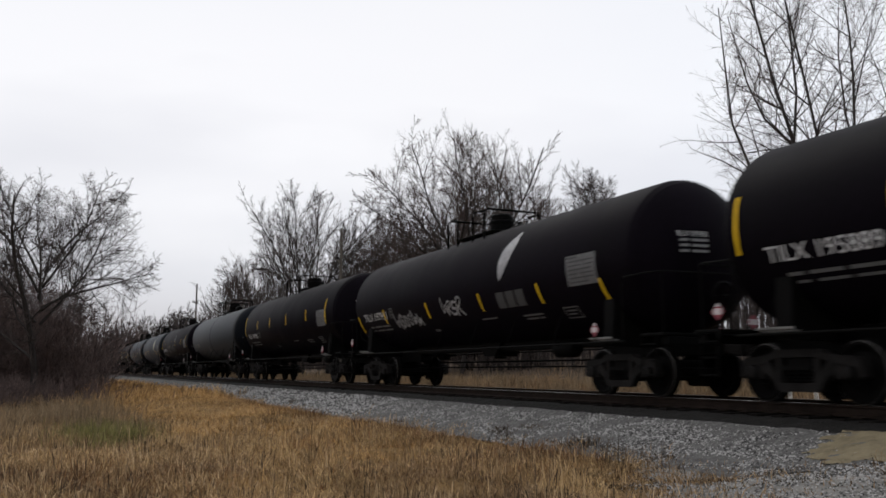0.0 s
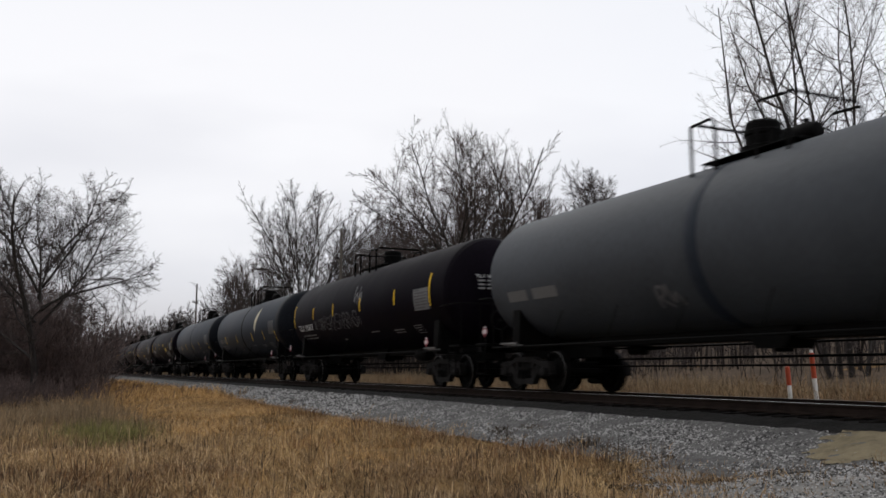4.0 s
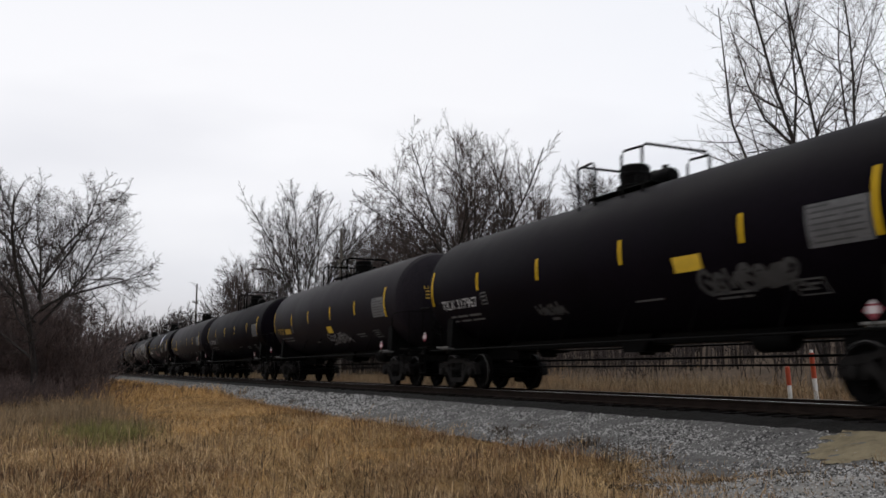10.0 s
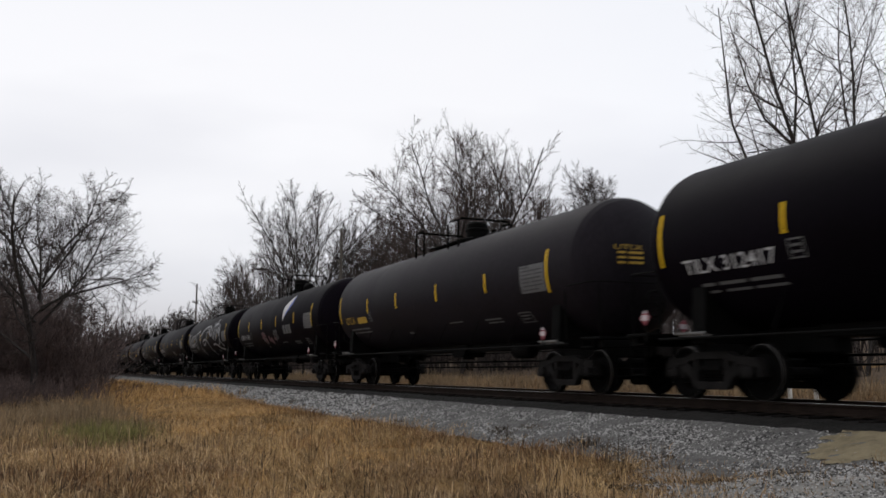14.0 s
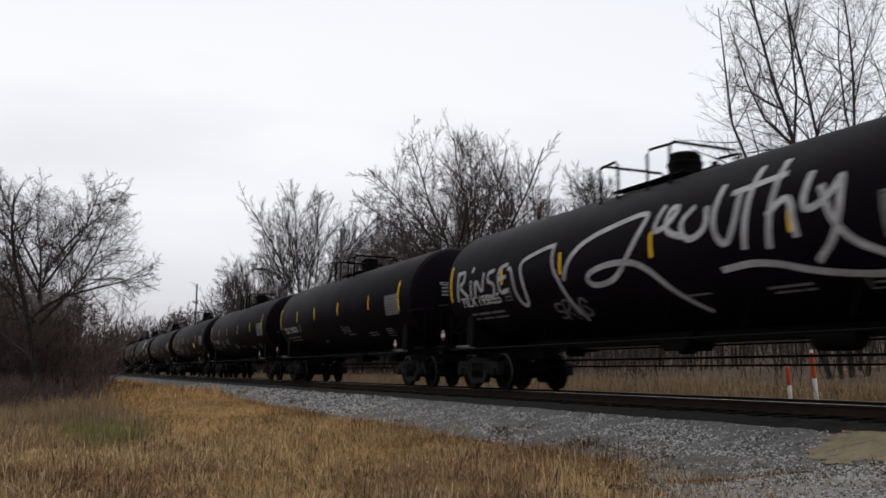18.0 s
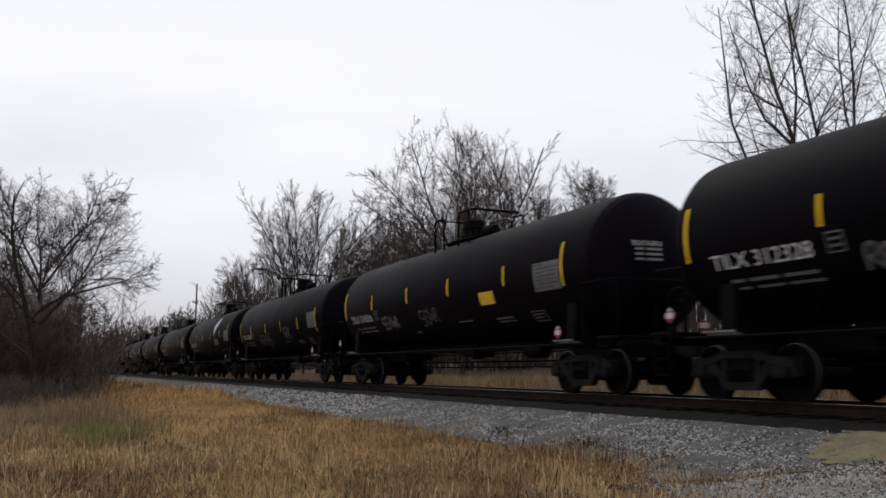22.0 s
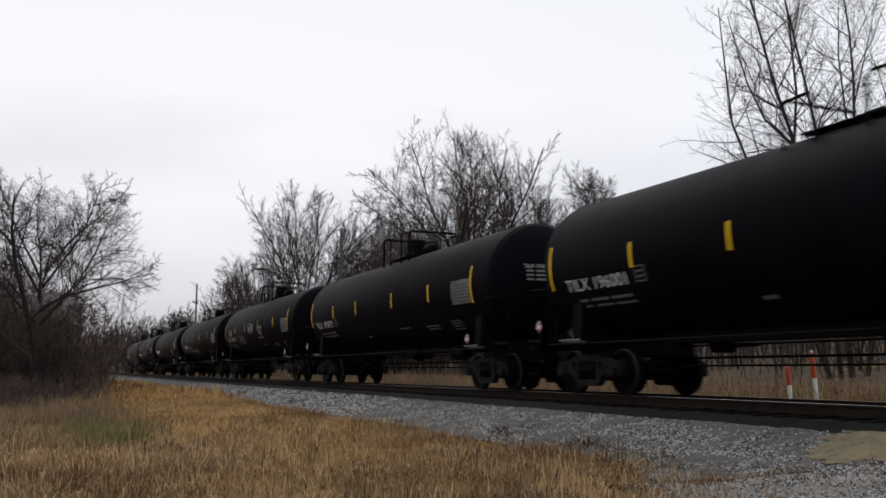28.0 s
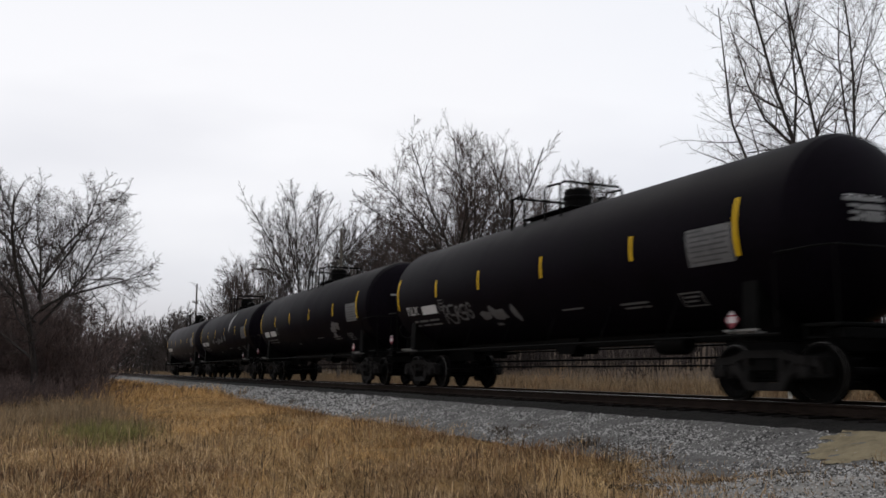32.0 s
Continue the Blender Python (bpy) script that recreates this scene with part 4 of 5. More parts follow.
def train():
    for k in range(-21, 4):
        car = BASE if k == -21 else copy_thing(BASE, Matrix())
        CARS[k] = car
    plainly = "black railway tank car with yellow stripes, rolling on the track"
    for k, car in CARS.items():
        tagged(car, plainly, "tank car", "cars of the freight train")
    # reporting marks that can be read on the flanks
    marks = {-21: "TILX 195889", -20: "TILX 197951", -19: "TILX 199935", -17: "TILX 196807", -14: "TILX 317967", -12: "TILX 312417", -9: "TILX 195055",
             -8: "TILX 195326", -7: "TILX 312328", -6: "TILX 316016", -5: "TILX 316045", -3: "TILX 196001", -2: "TILX 195970", -1: "TILX 195949"}
    for k, text in marks.items():
        number(CARS[k], text)
    number(CARS[-10], "ADMX 31363")
    number(CARS[-4], "ADMX 31099", tall=0.28)
    number(CARS[-13], "UTLX", OLD_YELLOW, tall=0.27, wide=1.0, x=-7.0)
    bars(CARS[-13], [(-5.8, -4.9, -0.53, 0.24)], OLD_YELLOW, "lettering")
    number(CARS[-11], "UTLX", OLD_YELLOW, tall=0.25, wide=0.95, x=-7.0)
    bars(CARS[-11], [(-5.8, -4.9, -0.53, 0.22)], OLD_YELLOW, "lettering")
    number(CARS[0], "TILX", wide=0.85)
    for k in (0, 1, 2, 3, -15, -16, -18):
        m = WHITE_PAINT if k >= 0 else DIM_PAINT
        bars(CARS[k], [(-6.95, -6.1, -0.53, 0.25), (-5.85, -4.85, -0.53, 0.25)][1 if k == 0 else 0:], m, "lettering")
        for i in range(3):
            z = 3.0 - i * 0.13
            v = [head_skin(y, q, 1, 0.016) for y in np.linspace(-0.78 + 0.2 * (i > 0), -0.05, 5) for q in (z - 0.028, z + 0.028)]
            part("stencil", Geo().add(v, [(2 * n, 2 * n + 1, 2 * n + 3, 2 * n + 2) for n in range(4)]), GREY_PAINT if k >= 0 else DIM_PAINT, CARS[k])
    for k, car in CARS.items():
        if k in (-18,):
            continue
        stencils(car, GREY_PAINT if k not in (-15, -16) else DIM_PAINT, DIM_PAINT)
        slanted, drop, places = MARKS.get(k, (False, 0.0, STRIPES))
        tape(car, slanted, drop, places, (6.8,) if k in (-15, -16) else (6.79, -7.5))
    for k in (-20, -19, -17, -13, -11, -9, -8, -7, -3, 0, 1):
        low_railing(CARS[k])
    for k in (-13, -11):
        long_railing(CARS[k])
    # grey cars
    for k, paint in ((-18, GREY_TANK), (-16, SLATE_TANK), (-15, SLATE_TANK)):
        set_tank(CARS[k], paint)
        band(CARS[k], -0.5, SLATE_TANK if k == -18 else END_BLACK)
        end_paint(CARS[k], 1, END_BLACK)
        tagged(CARS[k], "blue-grey railway tank car with a dark band on the track")
    for k in (-13, -11, 3):
        set_tank(CARS[k], WORN_TANK)
        tagged(CARS[k], "worn charcoal-black railway tank car with yellow marks, rolling on the track")
    # emblems
    emblem(CARS[-20], 3.05, 0.45, SPRAY, None)
    emblem(CARS[-16], 3.0, 0.25, CREAM, None, False)
    emblem(CARS[-10], 2.75, 0.62)
    emblem(CARS[-4], 2.92, 0.55)
    emblem(CARS[2], 2.6, 0.5, GREY_PAINT, None, False)
    # graffiti and labels
    curly(CARS[-20], -4.2, -0.75, 0.55, 1, SPRAY, 0.06, 6)
    curly(CARS[-20], -0.6, -0.55, 0.5, 2, SPRAY, 0.06, 4)
    curly(CARS[-18], -1.6, -0.95, 0.5, 3, SPRAY_DIM, 0.06, 2)
    curly(CARS[-17], -4.0, -0.42, 0.62, 4, SPRAY_DIM, 0.03, 13)
    curly(CARS[-8], 0.9, -0.78, 0.3, 34, SPRAY_FAINT, 0.05, 5)
    curly(CARS[-17], 0.4, 0.35, 0.7, 5, SPRAY_DIM, 0.06, 2)
    yellow_card(CARS[-14], 2.66, -0.56, 0.70, 0.28)
    curly(CARS[-14], 3.3, -0.82, 0.5, 6, SPRAY_FAINT, 0.09, 7)
    smear(CARS[-14], 3.4, 5.4, -0.95, -0.65, 6, SPRAY_FAINT, 5)
    curly(CARS[-14], -2.2, -0.95, 0.36, 7, SPRAY_FAINT, 0.08, 5)
    yellow_card(CARS[-13], 0.30, -0.84, 0.62, 0.27)
    curly(CARS[-13], 0.1, -1.12, 0.5, 8, SPRAY, 0.05, 8)
    smear(CARS[-10], -2.3, 0.9, -0.9, -0.45, 9, PINK, 9)
    curly(CARS[-10], -1.9, -0.7, 0.55, 10, SPRAY_DIM, 0.09, 2)
    curly(CARS[-10], 0.4, -0.6, 0.6, 11, SPRAY_DIM, 0.09, 2)
    curly(CARS[-7], -4.0, -0.72, 0.40, 12, SPRAY_DIM, 0.08, 3)
    curly(CARS[-7], -2.6, -0.55, 0.36, 32, SPRAY_DIM, 0.07, 4)
    curly(CARS[-7], -0.6, -0.95, 0.26, 33, SPRAY_FAINT, 0.06, 6)
    yellow_card(CARS[-6], 2.9, -0.62, 0.75, 0.32)
    curly(CARS[-6], -4.0, -0.75, 0.42, 13, SPRAY_DIM, 0.08, 5)
    curly(CARS[-6], -0.9, -0.72, 0.5, 14, SPRAY_FAINT, 0.07, 4)
    curly(CARS[-5], -3.3, -0.8, 0.68, 15, SPRAY_DIM, 0.05, 6)
    curly(CARS[-5], 1.7, -0.55, 0.62, 16, SPRAY_DIM, 0.06, 3)
    curly(CARS[-1], -6.2, -0.12, 0.34, 17, SPRAY, 0.05, 4)
    curly(CARS[-1], -3.7, -0.6, 0.45, 18, SPRAY_DIM, 0.07, 5)
    curly(CARS[-1], -1.2, -0.05, 0.5, 19, SPRAY, 0.06, 4)
    curly(CARS[-1], 1.2, -0.35, 0.6, 20, SPRAY, 0.07, 2)
    curly(CARS[0], -4.3, -0.72, 0.55, 21, SPRAY_DIM, 0.06, 5)
    smear(CARS[0], -2.2, -0.6, -1.0, -0.8, 22, SPRAY_DIM, 6)
    smear(CARS[1], 3.4, 4.4, -1.0, -0.5, 23, SPRAY_DIM, 6)
    smear(CARS[2], -3.5, 1.5, -0.6, -0.3, 24, SPRAY_DIM, 10)
    # the large silver lettering
    x = -7.15
    tag_lines(CARS[-9], [[(x + 0.02, -0.45), (x + 0.14, 0.34)], [(x + 0.05, 0.22), (x + 0.5, 0.34), (x + 0.46, 0.02), (x + 0.12, -0.04), (x + 0.62, -0.36)],
                         [(x + 0.78, -0.36), (x + 0.84, 0.05)], [(x + 0.88, 0.24), (x + 0.98, 0.36)],
                         [(x + 1.02, -0.42), (x + 1.1, 0.12), (x + 1.42, -0.38), (x + 1.55, 0.18)],
                         [(x + 2.1, 0.18), (x + 1.75, 0.14), (x + 1.75, -0.08), (x + 2.08, -0.14), (x + 2.0, -0.46), (x + 1.6, -0.42)],
                         [(x + 2.75, 0.26), (x + 2.28, 0.2), (x + 2.28, -0.42), (x + 2.72, -0.34)], [(x + 2.28, -0.08), (x + 2.66, -0.02)],
                         [(x + 2.75, 0.16), (x + 2.95, 0.12), (x + 3.05, -0.55), (x + 3.3, -0.82), (x + 3.5, -0.7), (x + 3.42, -0.2), (x + 3.3, 0.22), (x + 3.9, 0.36), (x + 4.75, 0.48), (x + 4.7, 0.3)],
                         [(x + 4.75, 0.5), (x + 4.68, 0.05), (x + 4.95, -0.4), (x + 5.2, -1.0), (x + 5.3, -1.35)]], wide=0.095)
    x = -1.95
    tag_lines(CARS[-9], [[(x - 0.1, -0.35), (x + 0.15, 0.1), (x + 0.8, 0.42), (x + 1.7, 0.58), (x + 2.75, 0.72), (x + 2.5, 0.3), (x + 2.15, -0.1), (x + 1.7, -0.5), (x + 0.95, -0.58), (x + 0.7, -0.4), (x + 0.95, -0.24), (x + 1.8, -0.16), (x + 2.6, -0.3), (x + 3.2, -0.9), (x + 3.75, -1.4)],
                         [(x + 3.1, 0.74), (x + 2.85, 0.2), (x + 3.3, 0.32), (x + 3.55, 0.6), (x + 3.3, 0.68), (x + 3.2, 0.2), (x + 3.7, 0.05)],
                         [(x + 3.95, 0.55), (x + 3.6, 0.3), (x + 3.8, -0.08), (x + 4.3, 0.1), (x + 4.25, 0.5)],
                         [(x + 4.55, 0.85), (x + 4.4, 0.1), (x + 4.7, -0.3), (x + 4.95, 0.1), (x + 5.0, 0.6)], [(x + 5.3, 1.05), (x + 5.1, -0.35)], [(x + 4.8, 0.62), (x + 5.9, 0.74)],
                         [(x + 5.8, 1.05), (x + 5.6, -0.4)], [(x + 5.6, 0.1), (x + 6.05, 0.42), (x + 6.15, -0.3)], [(x + 6.4, 0.66), (x + 6.25, 0.0), (x + 6.8, 0.2), (x + 7.0, 0.6), (x + 6.9, -0.3), (x + 6.4, -0.7)],
                         [(x + 4.5, -0.62), (x + 5.4, -0.55), (x + 6.5, -0.9), (x + 7.8, -1.05)], [(x + 6.6, 0.4), (x + 6.9, -0.4), (x + 7.7, -0.8)]], wide=0.115)
    curly(CARS[-9], -2.6, -1.0, 0.5, 41, SPRAY_DIM, 0.05, 4)


train()


# ---- bare trees ----
FADED = mat("faded_grey_tan_grass_blades", (0.080, 0.058, 0.037), (0.34, 0.25, 0.150), 0.4, 3, 0.85, 0, island=0.5, spec=0.2)
DARK_WEED = mat("dark_withered_weeds", (0.024, 0.018, 0.013), (0.11, 0.082, 0.056), 0.5, 5, 0.9, 0, island=0.5, spec=0.15)
GOLD = mat("golden_dry_grass_blades", (0.14, 0.080, 0.030), (0.68, 0.425, 0.18), 0.3, 3, 0.8, 0, island=0.5, spec=0.2)

def grow(rng, stems, spec, high=None, half=None):
    """Grows limbs, branches and twigs level by level: each one bears shoots along its outer part, shorter towards its tip.
    stems: (x, y, lean_x, lean_y, length, radius, foot) each. Returns segments (p0, p1, r0, r1, level); the last pieces carry the highest level."""
    stems = np.array(stems, float)
    pos = np.column_stack([stems[:, 0:2], stems[:, 6]])
    way = np.column_stack([stems[:, 2:4], np.ones(len(stems))])
    way /= np.linalg.norm(way, axis=1, keepdims=True)
    length, radius = stems[:, 4].copy(), stems[:, 5].copy()
    rows = []
    levels = len(spec["kids"])
    for depth in range(levels + 1):
        m = len(pos)
        n = (6, 4, 2, 1)[depth] if levels > 2 else (5, 3, 1)[depth]
        if high and depth:
            # shoots stay shorter where they would leave the crown's rounded outline
            goal = pos + way * length[:, None]
            mid = high * spec["belly"]
            up = np.where(goal[:, 2] > mid, (goal[:, 2] - mid) / (high - mid), (mid - goal[:, 2]) / (mid * 1.4))
            bulge = 1 + 0.18 * np.sin(3.1 * np.arctan2(goal[:, 1], goal[:, 0]) + 5.0 * goal[:, 2] / high) + rng.normal(0, 0.08, m)
            over = (goal[:, 0] ** 2 + goal[:, 1] ** 2) / half ** 2 + up ** 2 > bulge
            length = np.where(over, length * rng.uniform(0.35, 0.75, m), length)
        pts = [pos]
        p, d = pos, way
        bend = rng.normal(0, 1, (m, 3)) * spec["wander"] * (0.15 if depth == 0 else 0.5)
        for i in range(n):
            d = d + rng.normal(0, 1, (m, 3)) * spec["wander"] + bend
            d[:, 2] += spec["lift"] * (0.5 if depth == 0 else 1.0)
            d = d / np.linalg.norm(d, axis=1, keepdims=True)
            q = p + d * (length / n)[:, None]
            r0, r1 = (np.maximum(radius * (1 - 0.78 * k / n), spec["twig"] * 0.8) for k in (i, i + 1))
            rows.append(np.column_stack([p, q, r0, r1, np.full(m, depth + 0.5 * (depth == levels and i == n - 1))]))
            p = q
            pts.append(p)
        if depth == levels:
            break
        c, low = spec["kids"][depth], spec["low"] if depth == 0 else 0.16
        f = np.minimum(low + (1 - low) * (np.arange(c)[None] + rng.uniform(0, 1, (m, c))) / c, 0.985)
        pts = np.stack(pts, 1)
        j = np.minimum(n - 1, (f * n).astype(int))
        a = np.take_along_axis(pts, j[..., None], 1)
        b = np.take_along_axis(pts, j[..., None] + 1, 1)
        base = a + (b - a) * (f * n - j)[..., None]
        main = (b - a) / np.maximum(np.linalg.norm(b - a, axis=2, keepdims=True), 1e-9)
        w = rng.uniform(0, 2 * np.pi, (m, 1)) + 2.4 * np.arange(c)[None] + rng.normal(0, 0.5, (m, c))
        ref = np.where(np.abs(main[..., 2:3]) > 0.9, np.array([1.0, 0, 0]), np.array([0, 0, 1.0]))
        u = np.cross(main, ref)
        u /= np.linalg.norm(u, axis=2, keepdims=True)
        v = np.cross(main, u)
        side = u * np.cos(w)[..., None] + v * np.sin(w)[..., None]
        spread = np.radians(rng.normal(spec["spread"], 10, (m, c)) * (1.15 - 0.45 * f))[..., None]
        kid = main * np.cos(spread) + side * np.sin(spread)
        past = (f - low) / (1 - low) if depth == 0 else f
        size = length[:, None] * spec["reach"][min(depth, len(spec["reach"]) - 1)] * (1 - 0.5 * past) * rng.uniform(0.5, 1.3, (m, c))
        thick = radius[:, None] * (1 - 0.78 * f) * rng.uniform(0.45, 0.68, (m, c))
        pos, way = base.reshape(-1, 3), kid.reshape(-1, 3)
        length = size.ravel()
        radius = np.maximum(thick, spec["twig"]).ravel()
    return np.concatenate(rows)


def limb_mesh(name, seg, sides, material, cones=None):
    """Tapered limbs from segments; cones: rows of the finest shoots, which end in a point."""
    pieces, faces, start = [], [], 0
    for rows, point in ((seg, False), (cones, True)):
        if rows is None or not len(rows):
            continue
        p, q = rows[:, 0:3], rows[:, 3:6]
        d = q - p
        d = d / np.maximum(np.linalg.norm(d, axis=1, keepdims=True), 1e-6)
        ref = np.where(np.abs(d[:, 2:3]) > 0.9, np.array([[1.0, 0, 0]]), np.array([[0, 0, 1.0]]))
        u = np.cross(d, ref)
        u /= np.linalg.norm(u, axis=1, keepdims=True)
        v = np.cross(d, u)
        n = 3 if point else sides
        ang = 2 * np.pi * np.arange(n) / n
        ring = u[:, None, :] * np.cos(ang)[None, :, None] + v[:, None, :] * np.sin(ang)[None, :, None]
        low = p[:, None, :] + ring * rows[:, 6][:, None, None]
        j = np.arange(n)
        k = (j + 1) % n
        if point:
            verts = np.concatenate([low, q[:, None, :]], 1)
            base = start + (np.arange(len(rows)) * (n + 1))[:, None]
            faces.append(np.stack([base + j, base + k, base + np.full(n, n)], -1).reshape(-1, 3))
        else:
            q = q + d * rows[:, 7:8] * 0.4
            verts = np.concatenate([low, q[:, None, :] + ring * rows[:, 7][:, None, None]], 1)
            base = start + (np.arange(len(rows)) * 2 * n)[:, None]
            faces.append(np.stack([base + j, base + k, base + n + k], -1).reshape(-1, 3))
            faces.append(np.stack([base + j, base + n + k, base + n + j], -1).reshape(-1, 3))
        pieces.append(verts.reshape(-1, 3))
        start += len(pieces[-1])
    me = array_mesh(name, np.concatenate(pieces), np.concatenate(faces), material)
    me.shade_smooth()
    return me


def spec_of(**kw):
    s = dict(kids=(12, 8, 9), reach=(0.52, 0.58, 0.74), wander=0.11, lift=0.03, spread=42, low=0.25, twig=0.011, belly=0.6)
    s.update(kw)
    return s


def tree(px, depth, high, half, stems, spec, seed, label, twig_mat=None, group=""):
    """A bare tree so high, with a crown of that half width. stems: (dx, dy, lean_x, lean_y, length, radius, foot) each, length and foot as shares of the height."""
    rows = [(*q[:4], q[4] * high, q[5], q[6] * high - 0.2) for q in stems]
    seg = grow(np.random.RandomState(seed), rows, spec, high, half)
    top = new("tree")
    top.location = (px / 1000 * depth, depth, ground_at(px / 1000 * depth, depth) - 0.05)
    tagged(top, label, "tree", group)
    thick, tips = seg[:, 8] < 1.2, seg[:, 8] == seg[:, 8].max()
    twig_mat = twig_mat or TWIG
    part("trunk", limb_mesh("trunk", seg[thick], 5, BARK), BARK, top, "bare grey trunk and limbs")
    part("crown", limb_mesh("crown", seg[~thick & ~tips], 3, twig_mat, seg[tips]), twig_mat, top, "leafless crown of fine twigs")
    return top


def fan(count, wide, length, radius, seed, foot=0.0, deep=0.25):
    """Stems that spread from one foot like a fan."""
    rng = random.Random(seed)
    rows = []
    for i in range(count):
        u = (i + 0.5) / count * 2 - 1 + rng.uniform(-0.12, 0.12)
        rows.append((0.35 * u, rng.uniform(-0.3, 0.3), wide * u, rng.uniform(-deep, deep), length * (1 - 0.22 * abs(u)) * rng.uniform(0.9, 1.08), radius * rng.uniform(0.8, 1.1), foot))
    return rows


def spot(px, depth):
    """Plan of a point that stands depth metres ahead, px thousandths to the right of straight ahead."""
    return px / 1000 * depth, depth


def trees():
    # the tall many-stemmed tree close behind the crossing
    tree(456, 34, 19.0, 5.2, [(-0.5, 0, -0.20, 0, 0.92, 0.10, 0), (-0.2, 0.3, -0.15, 0.1, 0.96, 0.11, 0), (0, 0, -0.09, -0.1, 0.95, 0.10, 0), (0.5, 0.2, 0.02, 0, 0.98, 0.13, 0), (0.5, 0.2, -0.22, 0.05, 0.62, 0.08, 0.34),
                              (0.8, 0, 0.15, 0.1, 0.95, 0.10, 0), (0.6, 0.2, 0.24, -0.1, 0.62, 0.08, 0.36), (1.2, 0.5, 0.30, 0, 0.92, 0.09, 0)],
         spec_of(kids=(18, 9, 8), spread=46, twig=0.0059, belly=0.62, low=0.34, reach=(0.31, 0.62, 0.66), lift=0.02, wander=0.12), 11, "tall bare many-stemmed tree behind the train", TWIG_RED)
    tree(545, 42, 11.5, 3.8, fan(3, 0.08, 0.8, 0.10, 13, deep=0.08), spec_of(), 12, "bare tree at the wood's edge behind the train")
    # the broad tree in the middle of the wood's edge
    tree(20, 60, 18.2, 7.1, [(0, 0, -0.08, 0, 0.98, 0.17, 0.0), (-0.1, 0, -1.02, 0.1, 0.52, 0.09, 0.38), (-0.1, 0.1, -0.66, -0.15, 0.54, 0.10, 0.38), (-0.1, 0, -0.36, 0.15, 0.60, 0.11, 0.38), (0.1, 0.1, 0.14, -0.1, 0.62, 0.12, 0.36),
                             (0.1, 0, 0.34, 0.1, 0.54, 0.11, 0.38), (0.2, 0, 0.60, -0.1, 0.40, 0.10, 0.38), (-0.2, 0, -1.3, -0.2, 0.38, 0.08, 0.30), (0.2, 0, 1.0, 0.2, 0.36, 0.08, 0.34), (0, -0.2, -0.2, -0.5, 0.52, 0.09, 0.36), (0, 0.2, 0.2, 0.5, 0.52, 0.09, 0.36)],
         spec_of(kids=(18, 10, 9), spread=42, twig=0.0107, belly=0.5, low=0.22, reach=(0.49, 0.62, 0.66), lift=0.035), 23, "broad spreading bare tree at the wood's edge", TWIG_RED)
    for i, (px, dep, h, half) in enumerate(((62, 66, 17.6, 3.6), (88, 66, 16.4, 3.4), (112, 68, 15.6, 3.0), (128, 70, 15.0, 2.6), (60, 72, 14.5, 4.4), (104, 72, 14.0, 4.4), (-20, 70, 14.0, 4.4), (30, 72, 15.0, 5.0))):
        tree(px, dep, h, half, fan(6, 0.22, 0.94, 0.07, 30 + i), spec_of(kids=(14, 10, 9), twig=0.0116, spread=38, reach=(0.40, 0.62, 0.66), low=0.22),
             30 + i, "slender bare tree at the wood's edge", TWIG_RED if i % 2 else TWIG)
    tree(180, 72, 17.8, 3.6, fan(6, 0.07, 0.95, 0.07, 46, deep=0.06), spec_of(kids=(22, 10, 9), twig=0.0125, spread=46, reach=(0.20, 0.62, 0.66), low=0.55, belly=0.72, wander=0.06), 46, "bare tree with a small round crown")
    for i, (px, dep, h, half) in enumerate(((165, 76, 13.0, 3.2), (214, 72, 12.0, 3.0), (290, 64, 10.5, 3.2), (350, 60, 9.5, 3.2))):
        tree(px, dep, h, half, fan(4, 0.24, 0.9, 0.08, 60 + i), spec_of(kids=(12, 9, 9), twig=0.0125), 60 + i, "low bare tree at the wood's edge")
    # the trees before the far bend
    tree(-158, 76, 17.6, 5.2, [(0, 0, -0.02, 0, 0.97, 0.14, 0.0), (-0.1, 0.1, -0.32, 0.1, 0.72, 0.10, 0.26), (-0.1, 0, -0.22, -0.1, 0.76, 0.10, 0.24), (0.1, 0.1, 0.20, 0.1, 0.76, 0.10, 0.24), (0.1, 0, 0.36, -0.1, 0.66, 0.10, 0.28), (-0.2, 0, -0.44, 0.1, 0.56, 0.08, 0.30),
                               (0, -0.2, -0.1, -0.3, 0.7, 0.09, 0.26), (0, 0.2, 0.1, 0.3, 0.7, 0.09, 0.26)],
         spec_of(kids=(18, 11, 9), spread=34, twig=0.0125, belly=0.62, low=0.2, reach=(0.43, 0.62, 0.66), lift=0.045), 49, "upright bare tree with fanned limbs beside the railway")
    for i, (px, dep, h, half) in enumerate(((-222, 88, 13.6, 4.2), (-205, 84, 12.4, 4.0), (-96, 84, 17.6, 3.2), (-118, 88, 14.4, 3.4), (-76, 80, 16.2, 3.2), (-50, 78, 14.8, 3.4), (-36, 82, 13.4, 3.8), (-240, 94, 12.4, 3.8), (-188, 90, 13.4, 4.2), (-104, 86, 13.4, 4.4), (-214, 92, 12.6, 4.6), (-84, 84, 14.6, 3.6), (-66, 76, 14.4, 3.4), (-30, 74, 13.6, 3.6), (-8, 70, 12.6, 4.0), (-44, 86, 15.2, 3.4))):
        tree(px, dep, h, half, fan(6, 0.26, 0.94, 0.075, 50 + i), spec_of(kids=(13, 10, 7), twig=0.0133, spread=40, reach=(0.45, 0.62, 0.66), low=0.2), 50 + i,
             "upright bare tree beside the railway", TWIG_RED if i % 3 == 0 else TWIG)
